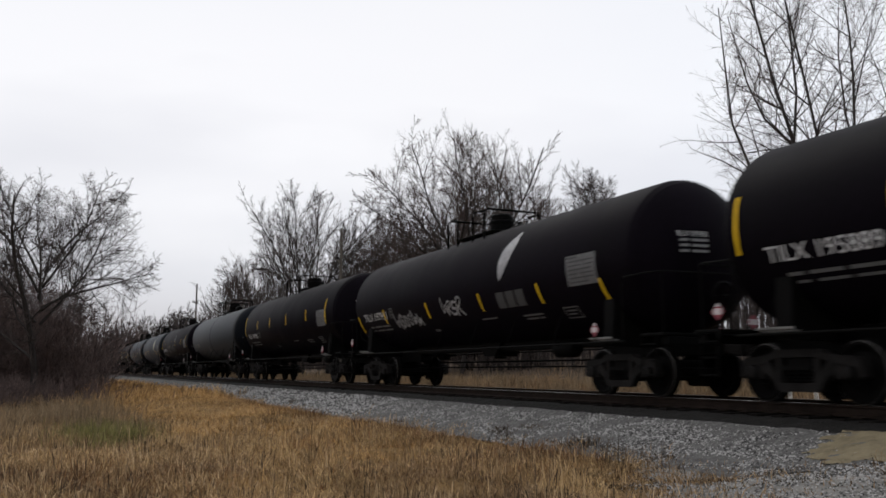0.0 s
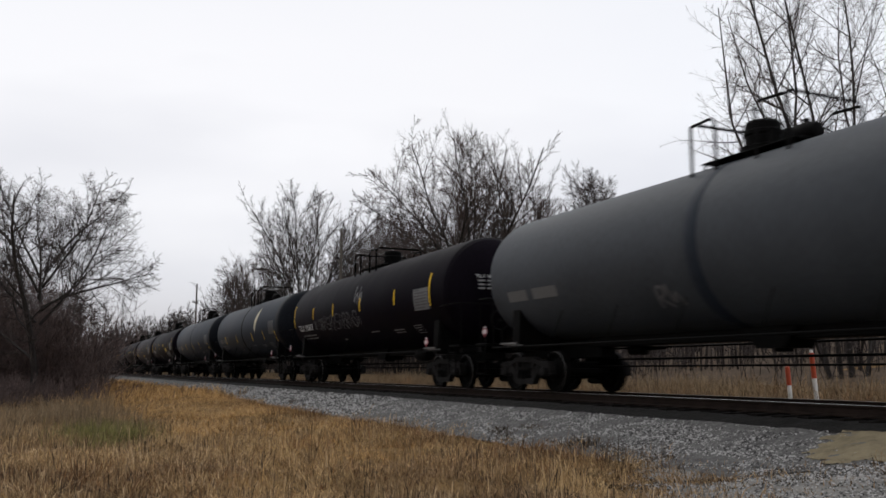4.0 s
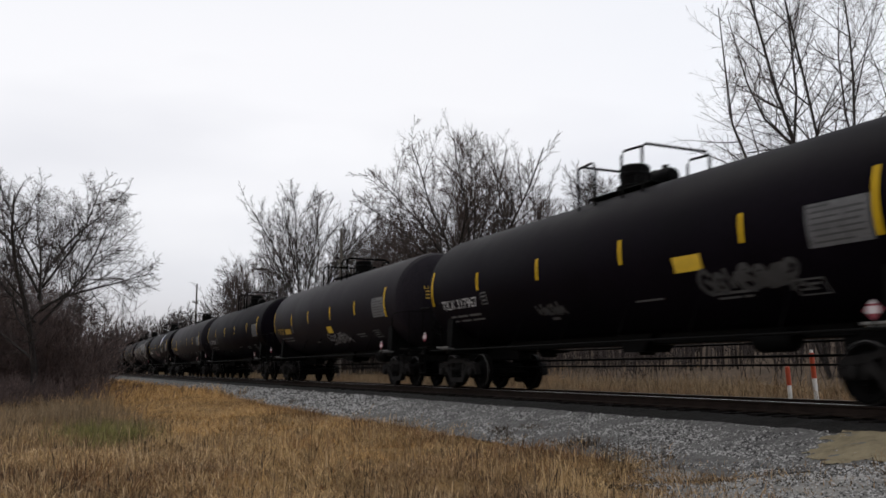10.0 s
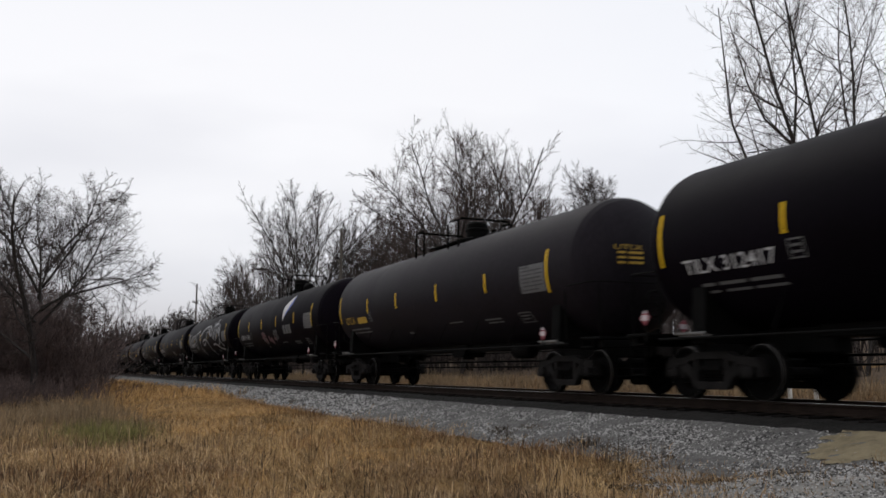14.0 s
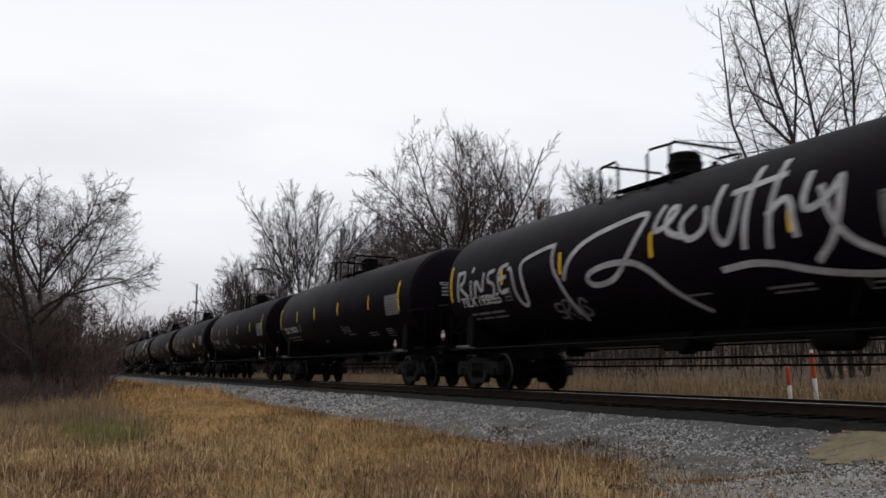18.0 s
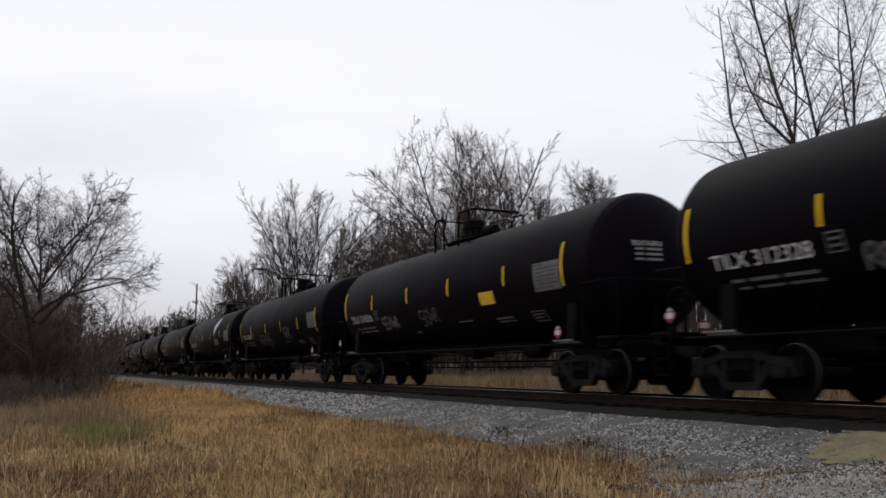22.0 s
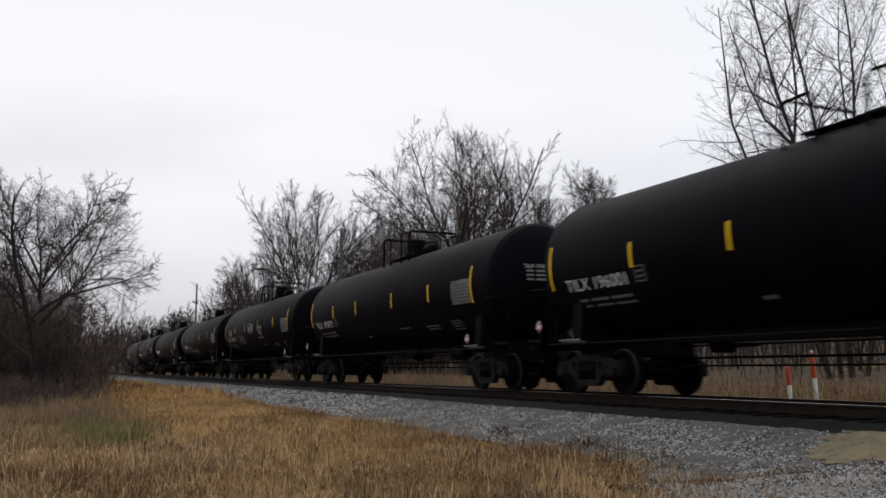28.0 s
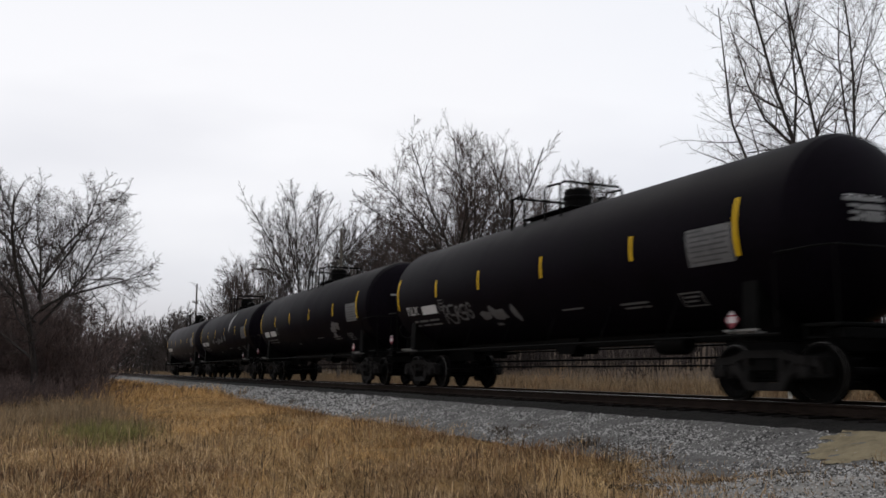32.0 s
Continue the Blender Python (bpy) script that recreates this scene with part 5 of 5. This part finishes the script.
    for i, (px, dep, h, half) in enumerate(((-268, 118, 10.0, 3.4), (-280, 124, 11.1, 3.4), (-292, 132, 10.8, 3.4), (-303, 140, 11.5, 4.6), (-318, 150, 12.2, 4.6), (-330, 156, 12.0, 4.6), (-343, 160, 11.1, 4.6), (-356, 165, 11.2, 4.6), (-370, 170, 10.3, 4.6),
                                            (-384, 160, 8.8, 4), (-396, 172, 9.3, 4.6), (-250, 112, 12.3, 3.4), (-310, 132, 9, 3.4), (-338, 138, 8.4, 3.4), (-364, 142, 8, 3.4), (-390, 150, 8.4, 3.4))):
        tree(px, dep, h, half, fan(5, 0.32, 0.92, 0.10, 80 + i), spec_of(kids=(10, 9, 5), twig=0.0207, spread=42, low=0.2), 80 + i,
             "distant bare tree by the bend", group="far trees by the bend")
    # the old tree on the near side, over the thicket
    tree(-467, 42, 12.1, 5.8, [(0, 0, 0.05, 0.0, 0.90, 0.18, 0.0), (0.15, 0, 1.2, 0.05, 0.54, 0.08, 0.33), (0.1, 0.1, 0.85, -0.2, 0.50, 0.075, 0.48), (0.2, 0, 0.50, 0.15, 0.46, 0.07, 0.54), (-0.1, 0, -1.05, 0.05, 0.52, 0.085, 0.34),
                               (-0.05, 0.1, -0.70, -0.2, 0.52, 0.075, 0.46), (0.1, -0.2, 0.30, -0.6, 0.46, 0.07, 0.43), (0, 0.2, -0.3, 0.7, 0.46, 0.07, 0.42), (0.1, 0, 1.7, -0.3, 0.38, 0.06, 0.38), (0, 0, -0.35, 0.1, 0.48, 0.07, 0.52), (0.1, 0.2, 0.9, 0.6, 0.46, 0.07, 0.40)],
         spec_of(kids=(15, 11, 10), spread=52, low=0.2, lift=0.01, wander=0.125, twig=0.0076, belly=0.56, reach=(0.52, 0.62, 0.66)), 7, "gnarled bare tree rising from a thicket")
    tree(-560, 46, 8.6, 3.6, fan(4, 0.4, 0.9, 0.11, 8), spec_of(kids=(13, 10, 9), spread=48, wander=0.13, twig=0.0086), 8, "bare tree behind the thicket")
    tree(-424, 66, 9.4, 3.0, fan(4, 0.3, 0.9, 0.09, 9), spec_of(kids=(12, 10, 7), spread=46, twig=0.0103), 9, "low bare tree beside the thicket")
    tree(-500, 56, 9.8, 4.4, fan(6, 0.35, 0.9, 0.08, 10), spec_of(kids=(12, 10, 9), spread=46, twig=0.0098), 10, "low bare tree behind the thicket")


trees()


def shrub(x, y, wide, high, stems, seed, label="dense brown shrub of bare stems", twig=0.010, near=True, paint=None):
    rng = np.random.RandomState(seed)
    n, paint = stems, paint or BRUSH
    rows = np.column_stack([rng.normal(0, wide / 2.5, (n, 2)), rng.normal(0, 0.25, (n, 2)), high * rng.uniform(0.4, 1.0, n), np.full(n, 0.02), np.full(n, -0.1)])
    seg = grow(rng, rows, spec_of(kids=(7, 7) if near else (6, 5), spread=38, low=0.1, lift=0.03, twig=twig, wander=0.11, reach=(0.46, 0.6)))
    top = new("shrub")
    top.location = (x, y, ground_at(x, y) - 0.05)
    tagged(top, label, "shrub", "brush by the track")
    tips, low = seg[:, 8] == seg[:, 8].max(), seg[:, 8] == 0
    for word, q, c in (("stem_mass", seg[low], None), ("twig_mass", seg[~low & ~tips], seg[tips])):
        o = part(word, limb_mesh(word, q, 3, paint, c), paint, top)
        o["kind"] = "stuff"


def shrubs():
    rng = random.Random(5)
    for i in range(40):
        px = rng.uniform(-580, -418)
        dep = rng.uniform(46, 64) if px > -510 else rng.uniform(41, 58)
        x, y = spot(px, dep)
        shrub(x, y, 3.0, 7.0 if px < -450 else 5.2, 30, 200 + i, twig=0.010)
    # low briars before the thicket
    for i in range(16):
        x, y = spot(rng.uniform(-560, -408), rng.uniform(33, 42))
        shrub(x, y, 2.2, 1.5, 26, 400 + i, "low tangle of brown briars", 0.007)
    for i in range(9):
        x, y = spot(-406 - 10 * rng.random(), 62 + 12 * i)
        shrub(x - 0.8, y, 3.0, 3.6, 16, 240 + i, twig=0.016, near=False)
    # brush that closes the view where the line goes out of sight
    for i in range(14):
        x, y = spot(rng.uniform(-402, -300), rng.uniform(168, 190))
        shrub(x, y, 7.0, 9.0, 16, 330 + i, "grey brush beyond the far bend", 0.035, False, TWIG)
    # undergrowth along the far side of the line
    for i in range(40):
        px_, py_ = track_xy(6 + i * 2.4, 15 + rng.uniform(-3, 8))
        shrub(px_, py_, 4.0, 5.4, 12, 260 + i, "grey brush at the wood's edge", 0.016, False, TWIG)
    for i in range(12):
        px_, py_ = track_xy(100 + i * 14, 9 + rng.uniform(-1, 4))
        shrub(px_, py_, 5.0, 4.4, 18, 300 + i, "grey brush along the far line", 0.03, False, TWIG)


shrubs()


def far_woods():
    """Close-set stems of the wood that shuts off the view beyond the line."""
    rng = np.random.RandomState(77)
    n = 6500
    s = rng.uniform(-20, 330, n)
    a = 20 + 40 * rng.uniform(0, 1, n) ** 1.3
    xy = track_xy(s, a)
    h = rng.uniform(3.0, 8.5, n) * np.where(s > 150, 0.8, 1.0)
    p = np.column_stack([xy, ground_z(s, a) - 0.2])
    q = p + np.column_stack([rng.normal(0, 0.07, n) * h, rng.normal(0, 0.07, n) * h, h])
    r = rng.uniform(0.02, 0.075, n) * (1 + s.clip(0) / 200)
    seg = np.column_stack([p, q, r, r * 0.3, np.zeros(n)])
    tw = []
    for c in range(3):
        f = rng.uniform(0.2, 0.95, n)[:, None]
        b = p + (q - p) * f
        e = b + rng.normal(0, 1, (n, 3)) * np.array((0.7, 0.7, 0.4)) + np.array((0, 0, 0.5))
        tw.append(np.column_stack([b, e, r * 0.5, r * 0.2, np.ones(n)]))
    ob = new("far_woods", limb_mesh("far_woods", np.concatenate([seg] + tw), 3, TWIG))
    tagged(ob, "dense grey-brown winter wood beyond the railway", "woods", kind="stuff")


far_woods()


# ---- poles and marker posts ----
def utility_pole(x, y, z, high, seed):
    top = new("utility_pole")
    top.location = (x, y, z)
    tagged(top, "weathered timber utility pole with a crossarm", "utility pole", "poles along the line")
    part("shaft", Geo().tube([(0, 0, -0.3), (0.02, 0, high * 0.5), (0, 0, high)], [0.13, 0.115, 0.09], 12), POLE_WOOD, top)
    part("crossarm", Geo().box(-0.16, -0.05, -1.1, 1.1, high - 2.35, high - 2.2, 0.01), POLE_WOOD, top)
    for yy in (-0.95, -0.4, 0.4, 0.95):
        part("insulator", Geo().lathe([(0.0, 0.0), (0.0, 0.04), (0.08, 0.06), (0.14, 0.035), (0.17, 0.0)], "z", 10, (-0.1, yy, high - 2.2)), UNDER, top)


def marker_post(x, y, z, high, lean, name_label):
    top = new("marker_post")
    top.matrix_basis = pose(x, y, z, 0, lean, 0)
    tagged(top, name_label, "marker post", "marker posts by the track")
    part("pipe", Geo().tube([(0, 0, -0.25), (0, 0, high * 0.62)], 0.05, 16), POST_WHITE, top, "white plastic pipe")
    part("sleeve", Geo().tube([(0, 0, high * 0.5), (0, 0, high - 0.02), (0, 0, high)], [0.056, 0.056, 0.03], 16), POST_RED, top, "red-orange upper sleeve")
    if high > 1.05:
        part("cap", Geo().tube([(0, 0, high - 0.01), (0, 0, high + 0.06)], 0.04, 12), POST_WHITE, top)


utility_pole(*spot(-284.5, 104), -0.2, 11.0, 1)
utility_pole(*spot(-118.5, 58), -0.2, 10.2, 2)
marker_post(8.33, 21.05, -0.30, 0.90, -3.0, "short white plastic post with a red-orange top")
marker_post(8.68, 20.4, -0.28, 1.20, -3.5, "tall white plastic post with a red-orange top")


# ---- dry grass, weeds and loose stones ----
REED = ((0.0, 1.0), (0.55, 0.8), (1.0, 0.0))
SEEDED = ((0.0, 0.45), (0.74, 1.5), (1.0, 0.0))


def blades(name, s, a, tall, wide, material, seed, label, droop=0.5, grown=1.0, away=None, shape=REED):
    """Blades of grass rooted at s and a. grown: a factor of height each; away: the way each one leans, from the line's own direction."""
    rng = np.random.RandomState(seed)
    n = len(s)
    xy = track_xy(s, a)
    z = ground_z(s, a) - 0.05
    ang = rng.uniform(0, 2 * np.pi, n) if away is None else away + rng.normal(0, 0.5, n)
    h = tall * grown * rng.uniform(0.45, 1.15, n) * (1 + 0.35 * np.sin(1.7 * s + 2.0 * np.sin(1.3 * a)) * np.sin(2.1 * a + 0.9 * s))
    lean = rng.gamma(2.0, 0.16, n) * droop * 2
    dirn = np.cos(ang)[:, None] * ALONG + np.sin(ang)[:, None] * ACROSS
    # broad sides are turned at random
    turn = rng.uniform(0, 2 * np.pi, n)
    side = np.stack([np.cos(turn), np.sin(turn)], 1) * (wide * rng.uniform(0.6, 1.3, n))[:, None] / 2
    v = np.zeros((n, 5, 3))
    for i, (f, k) in enumerate(shape):
        c = xy + dirn * (lean * h * f ** 1.8)[:, None]
        zz = z + h * f * (1 - 0.25 * np.minimum(lean, 2.0) * f)
        if k > 0:
            v[:, 2 * i, :2], v[:, 2 * i + 1, :2] = c - side * k, c + side * k
            v[:, 2 * i, 2] = v[:, 2 * i + 1, 2] = zz
        else:
            v[:, 4, :2], v[:, 4, 2] = c, zz
    base = np.arange(n)[:, None] * 5
    tris = np.concatenate([base + np.array([0, 1, 3]), base + np.array([0, 3, 2]), base + np.array([2, 3, 4])], 0)
    ob = new(name, array_mesh(name, v.reshape(-1, 3), tris, material))
    return tagged(ob, label, "grass", kind="stuff")


def tufts(name, s, a, per, loose, tall, wide, material, seed, label, droop=0.7, shape=REED):
    """Tufts of blades that lean out from their middles."""
    rng = np.random.RandomState(seed + 500)
    n = len(s)
    size = np.clip(rng.lognormal(0, 0.32, n), 0.45, 2.0)
    i = np.repeat(np.arange(n), per)
    away = rng.uniform(0, 2 * np.pi, n * per)
    r = loose * size[i] * np.sqrt(rng.uniform(0, 1, n * per))
    blades(name, s[i] + r * np.cos(away), a[i] + r * np.sin(away), tall, wide, material, seed, label, droop, size[i], away, shape)


def field(n, s0, s1, a0, a1, seed, power=1.0):
    rng = np.random.RandomState(seed)
    s = s0 + (s1 - s0) * rng.uniform(0, 1, n) ** power
    return s, rng.uniform(a0, a1, n)


def clumped(s, a, seed, scale=1.0, keep=0.5):
    """Thins a field into tufts."""
    rng = np.random.RandomState(seed)
    w = np.sin(2.3 * s / scale + 1.3 * np.sin(1.7 * a / scale)) * np.sin(1.9 * a / scale + 0.8 * np.sin(2.9 * s / scale))
    ok = rng.uniform(0, 1, len(s)) < keep + 0.5 * w
    return s[ok], a[ok]


def edge_of_grass(s, a, seed):
    """Leaves the track bed and the gravel verge near the road bare, with a ragged edge."""
    rng = np.random.RandomState(seed)
    bare = s < 10.3 + 1.25 * (a + 3.4) + 0.5 * np.sin(2.4 * a) + rng.normal(0, 0.45, len(s))
    rim = -3.25 + 0.22 * np.sin(1.1 * s + 0.6) + 0.16 * np.sin(2.7 * s) + 0.1 * np.sin(6.1 * s + 1.0) + rng.normal(0, 0.14, len(s)) - 0.35 * np.exp(-((s - 29) / 5) ** 2)
    ok = ~bare & (a < rim)
    return s[ok], a[ok]


def patchiness(s, a):
    """Slow swells between pale, tan and brown grass."""
    return (np.sin(0.9 * s + 1.6 * np.sin(0.7 * a)) + np.sin(1.35 * a - 0.6 * s + 1.1 * np.sin(0.8 * s)) + 0.6 * np.sin(2.6 * s + 1.9 * a)) / 2.6


def richness(s, a):
    """Where the grass is golden (1), between the line and the dull growth, and where it is grey-brown (0)."""
    ridge = np.clip((a + 9.4 + 0.06 * (s - 20)) / 1.6, 0, 1) * np.clip((s - 9) / 11, 0, 1)
    rim = np.exp(-((a + 3.5) / 0.5) ** 2)
    return ridge - 0.75 * rim


def meadow():
    # the matted ground layer
    s, a = edge_of_grass(*field(88000, 3, 40, -15, -2.9, 60, 1.15), 70)
    w = patchiness(s, a) + 1.3 * richness(s, a) - 0.35 + np.random.RandomState(70).normal(0, 0.12, len(s))
    for low, high, material, seed, words in ((-9, -0.35, BROWN, 81, "matted brown dead grass beside the track"), (-0.35, 0.75, STRAW, 82, "matted dry tan grass beside the track"), (0.75, 9, GOLD, 83, "matted golden grass beside the track")):
        ok = (w >= low) & (w < high)
        blades("grass", s[ok], a[ok], 0.21, 0.011, material, seed, words, 2.0)
    # tufts of several kinds, in patches
    s, a = edge_of_grass(*clumped(*field(8600, 3, 40, -15, -2.9, 61, 1.2), 71, 0.8, 0.7), 72)
    w = patchiness(1.3 * s + 2, 1.2 * a) + 1.5 * richness(s, a) - 0.4 + np.random.RandomState(73).normal(0, 0.25, len(s))
    for low, high, material, tall, seed, words in ((-9, -1.0, WEED, 0.20, 101, "tufts of grey-brown withered weeds"), (-1.0, -0.3, BROWN, 0.19, 102, "tufts of brown dead grass beside the track"),
                                                   (-0.3, 0.8, STRAW, 0.21, 103, "tufts of long dry tan grass beside the track"), (0.8, 9, GOLD, 0.22, 104, "tufts of golden dry grass beside the track")):
        ok = (w >= low) & (w < high)
        tufts("grass", s[ok], a[ok], 14, 0.19, tall, 0.008, material, seed, words, 1.4)
    # upright pale stalks with seed heads
    s, a = edge_of_grass(*clumped(*field(2600, 3, 24, -15, -3.6, 62, 1.1), 74, 1.4, 0.5), 75)
    tufts("grass", s, a, 4, 0.25, 0.25, 0.0075, STRAW_PALE, 84, "pale dry stalks with seed heads in the grass", 0.28, SEEDED)
    s, a = edge_of_grass(*clumped(*field(1500, 3, 26, -15, -3.5, 64, 1.1), 76, 2.2, 0.4), 77)
    tufts("weeds", s, a, 6, 0.14, 0.25, 0.009, WEED, 87, "dark weed stalks in the grass", 0.3, SEEDED)
    s, a = edge_of_grass(*clumped(*field(700, 9, 26, -13, -8.4, 66, 1.0), 78, 1.2, 0.5), 78)
    tufts("grass", s, a, 12, 0.2, 0.24, 0.009, STRAW_PALE, 94, "arching tufts of pale grass", 1.3)
    # rusty weeds along the edge of the stones and in the corner by the thicket
    rng = np.random.RandomState(55)
    s = np.concatenate([rng.uniform(11, 42, 520), rng.normal(13.6, 1.3, 150), rng.uniform(10, 20, 160)])
    a = np.concatenate([-3.55 - 0.35 * rng.gamma(1.6, 0.6, 520), rng.normal(-10.9, 0.7, 150), rng.uniform(-9, -4, 160)])
    s, a = edge_of_grass(s, a, 85)
    tufts("weeds", s, a, 15, 0.2, 0.21, 0.0095, RUST, 99, "rusty brown weeds in the dry grass", 1.0)
    # farther along the line
    s, a = edge_of_grass(*clumped(*field(5200, 38, 100, -16, -2.9, 63, 1.3), 75, 2.0, 0.7), 79)
    far_tone = patchiness(s * 0.5, a) + np.random.RandomState(69).normal(0, 0.3, len(s)) + 1.2 * (richness(s, a) - 0.5)
    tufts("grass", s[far_tone > -0.3], a[far_tone > -0.3], 14, 0.35, 0.32, 0.035, GOLD, 85, "golden dry grass farther along the track", 0.9)
    tufts("grass", s[far_tone <= -0.3], a[far_tone <= -0.3], 14, 0.35, 0.32, 0.035, BROWN, 86, "brown dead grass farther along the track", 0.9)
    # dull tall growth before the thicket
    s, a = clumped(*field(2600, 22, 46, -16, -8.6, 57), 83, 1.3, 0.55)
    tufts("weeds", s, a, 16, 0.25, 0.42, 0.011, FADED, 95, "tall grey-brown growth before the thicket", 0.5)
    rng = np.random.RandomState(68)
    s, a = 23 + rng.normal(0, 1.8, 3600), -9.8 + rng.normal(0, 0.5, 3600)
    blades("grass", s, a, 0.34, 0.014, GREEN, 88, "patch of olive green grass among the dry", 0.8)
    # beyond the track
    s, a = clumped(*field(5200, 2, 70, 4.4, 13, 65, 1.2), 78, 1.5, 0.6)
    tone = patchiness(s, 1.4 * a)
    tufts("grass", s[tone > -0.35], a[tone > -0.35], 16, 0.4, 0.50, 0.014, FADED, 89, "tall dry brown grass beyond the track", 0.9)
    tufts("grass", s[tone <= -0.35], a[tone <= -0.35], 16, 0.4, 0.52, 0.014, BROWN, 96, "tall faded dry grass beyond the track", 0.9)
    s, a = clumped(*field(20000, 70, 200, 4.6, 12, 66), 79, 3.0, 0.6)
    blades("grass", s, a, 0.7, 0.07, FADED, 90, "tall dry grass along the far line", 0.3)
    # thin growth in the gravel
    s, a = clumped(*field(1500, 6.0, 13, -6.6, -3.0, 59), 82, 1.6, 0.3)
    tufts("grass", s, a, 16, 0.16, 0.15, 0.011, BROWN, 92, "thin brown tufts in the gravel", 1.2)
    s, a = clumped(*field(520, 6.5, 12, -5.4, -3.2, 56), 84, 1.0, 0.3)
    tufts("grass", s, a, 12, 0.14, 0.14, 0.010, STRAW, 97, "thin tan tufts in the gravel", 1.2)
    rng = np.random.RandomState(58)
    mid = np.column_stack([rng.uniform(5.4, 11.0, 46), rng.uniform(-5.8, -3.15, 46)])
    pick = rng.randint(0, 46, 5200)
    s, a = mid[pick, 0] + rng.normal(0, 0.26, 5200), mid[pick, 1] + rng.normal(0, 0.08, 5200)
    blades("weeds", s, a, 0.11, 0.016, DARK_WEED, 93, "flat dark weeds lying in the gravel", 1.3)
    # dark weeds along the edge of the stones
    mid = np.concatenate([np.column_stack([rng.uniform(10.2, 13.2, 12), rng.normal(-2.95, 0.12, 12)]), np.column_stack([rng.uniform(14, 60, 22), rng.normal(-2.95, 0.22, 22)])])
    pick = rng.randint(0, len(mid), 4200)
    s, a = mid[pick, 0] + rng.normal(0, 0.3, 4200), mid[pick, 1] + rng.normal(0, 0.07, 4200)
    blades("weeds", s, a, 0.14, 0.014, DARK_WEED, 98, "dark withered weeds at the edge of the stones", 1.0)


meadow()


def stones(n, s0, s1, a0, a1, size, seed, label, power=1.0, verge=False):
    rng = np.random.RandomState(seed)
    s, a = field(n, s0, s1, a0, a1, seed, power)
    ok = (s > 8.45 - 1.1 * np.maximum(0, -2.35 - a) + rng.normal(0, 0.5, n)) | (a < -3.0 + rng.normal(0, 0.2, n)) | (rng.uniform(0, 1, n) < 0.06)
    if verge:
        ok &= s < 10.0 + 1.25 * (a + 3.4) + 0.5 * np.sin(2.4 * a) + rng.normal(0, 0.35, n)
    s, a = s[ok], a[ok]
    n = len(s)
    xy, z = track_xy(s, a), ground_z(s, a)
    r = size * rng.uniform(0.5, 1.25, n)
    octa = np.array([(1, 0, 0), (-1, 0, 0), (0, 1, 0), (0, -1, 0), (0, 0, 1), (0, 0, -1)], float)
    v = octa[None] * rng.uniform(0.6, 1.2, (n, 6, 3))
    v = v + rng.normal(0, 0.18, (n, 6, 3))
    w = rng.uniform(0, 2 * np.pi, n)
    c, q = np.cos(w)[:, None], np.sin(w)[:, None]
    v = np.stack([v[..., 0] * c - v[..., 1] * q, v[..., 0] * q + v[..., 1] * c, v[..., 2] * 0.75], -1) * r[:, None, None]
    v[..., :2] += xy[:, None, :]
    v[..., 2] += (z + 0.25 * r)[:, None]
    v = v[:, :5]
    t = np.array([(0, 2, 4), (2, 1, 4), (1, 3, 4), (3, 0, 4)])
    tris = (np.arange(n)[:, None, None] * 5 + t[None]).reshape(-1, 3)
    ob = new("stones", array_mesh("stones", v.reshape(-1, 3), tris, STONE))
    return tagged(ob, label, "stones", kind="stuff")


stones(36000, 4.5, 24, -3.4, -1.68, 0.0235, 91, "loose grey crushed stones on the track bed", 1.25)
stones(12000, 24, 60, -3.3, -1.68, 0.05, 92, "grey crushed stones farther along the track bed", 1.4)
stones(16000, 4.0, 12, -5.6, -3.2, 0.018, 93, "scattered grey stones on the gravel verge", 1.0, True)
stones(3000, 2, 30, -0.6, 0.6, 0.04, 94, "grey crushed stones between the rails")


# ---- what moves: the train comes down the line, and its wheels turn ----
SPEED = 11.5256
EASE = (1.051, 1.792, 0.141, -0.773, -0.311)
SLACK = (0.31, 0.18, 0.12, 0.11, 0.10, -0.01, 0.17, 0.36, 0.25, 0.16, 0.11, 0.02, 0.11, 0.04, 0.05, 0.08, 0.07, 0.01, -0.06, -0.10, -0.10, -0.08, -0.04, -0.04, -0.04)
LAST_S = 17.22


def to_go(t):
    """Metres that the train still has to roll at t seconds."""
    u = (t - 16.0) / 16.0
    return SPEED * (32.0 - t) + sum(e * (u ** (n + 1) - 1.0) for n, e in enumerate(EASE))


def motions():
    for k, car in CARS.items():
        walk(car, [(t, track_pose(LAST_S + k * CAR_LONG + SLACK[k + 21] + to_go(t))) for t in range(33)])
    first = to_go(0.0)
    ready = {}
    for car in CARS.values():
        for truck in (o for o in car.children if o.name.startswith("truck")):
            for w in (o for o in truck.children if o.name.startswith("wheelset")):
                end = 1 if w.location.x > 0 else -1
                if end not in ready:
                    walk(w, [(i / FPS, Matrix.Translation((end * AXLE_X, 0, WHEEL_R)) @ Matrix.Rotation((first - to_go(i / FPS)) / WHEEL_R, 4, "Y"))
                             for i in range(32 * FPS + 1)])
                    ready[end] = w
                else:
                    keys = w.animation_data_create()
                    w.rotation_mode = "QUATERNION"
                    keys.action = ready[end].animation_data.action
                    keys.action_slot = ready[end].animation_data.action_slot


motions()
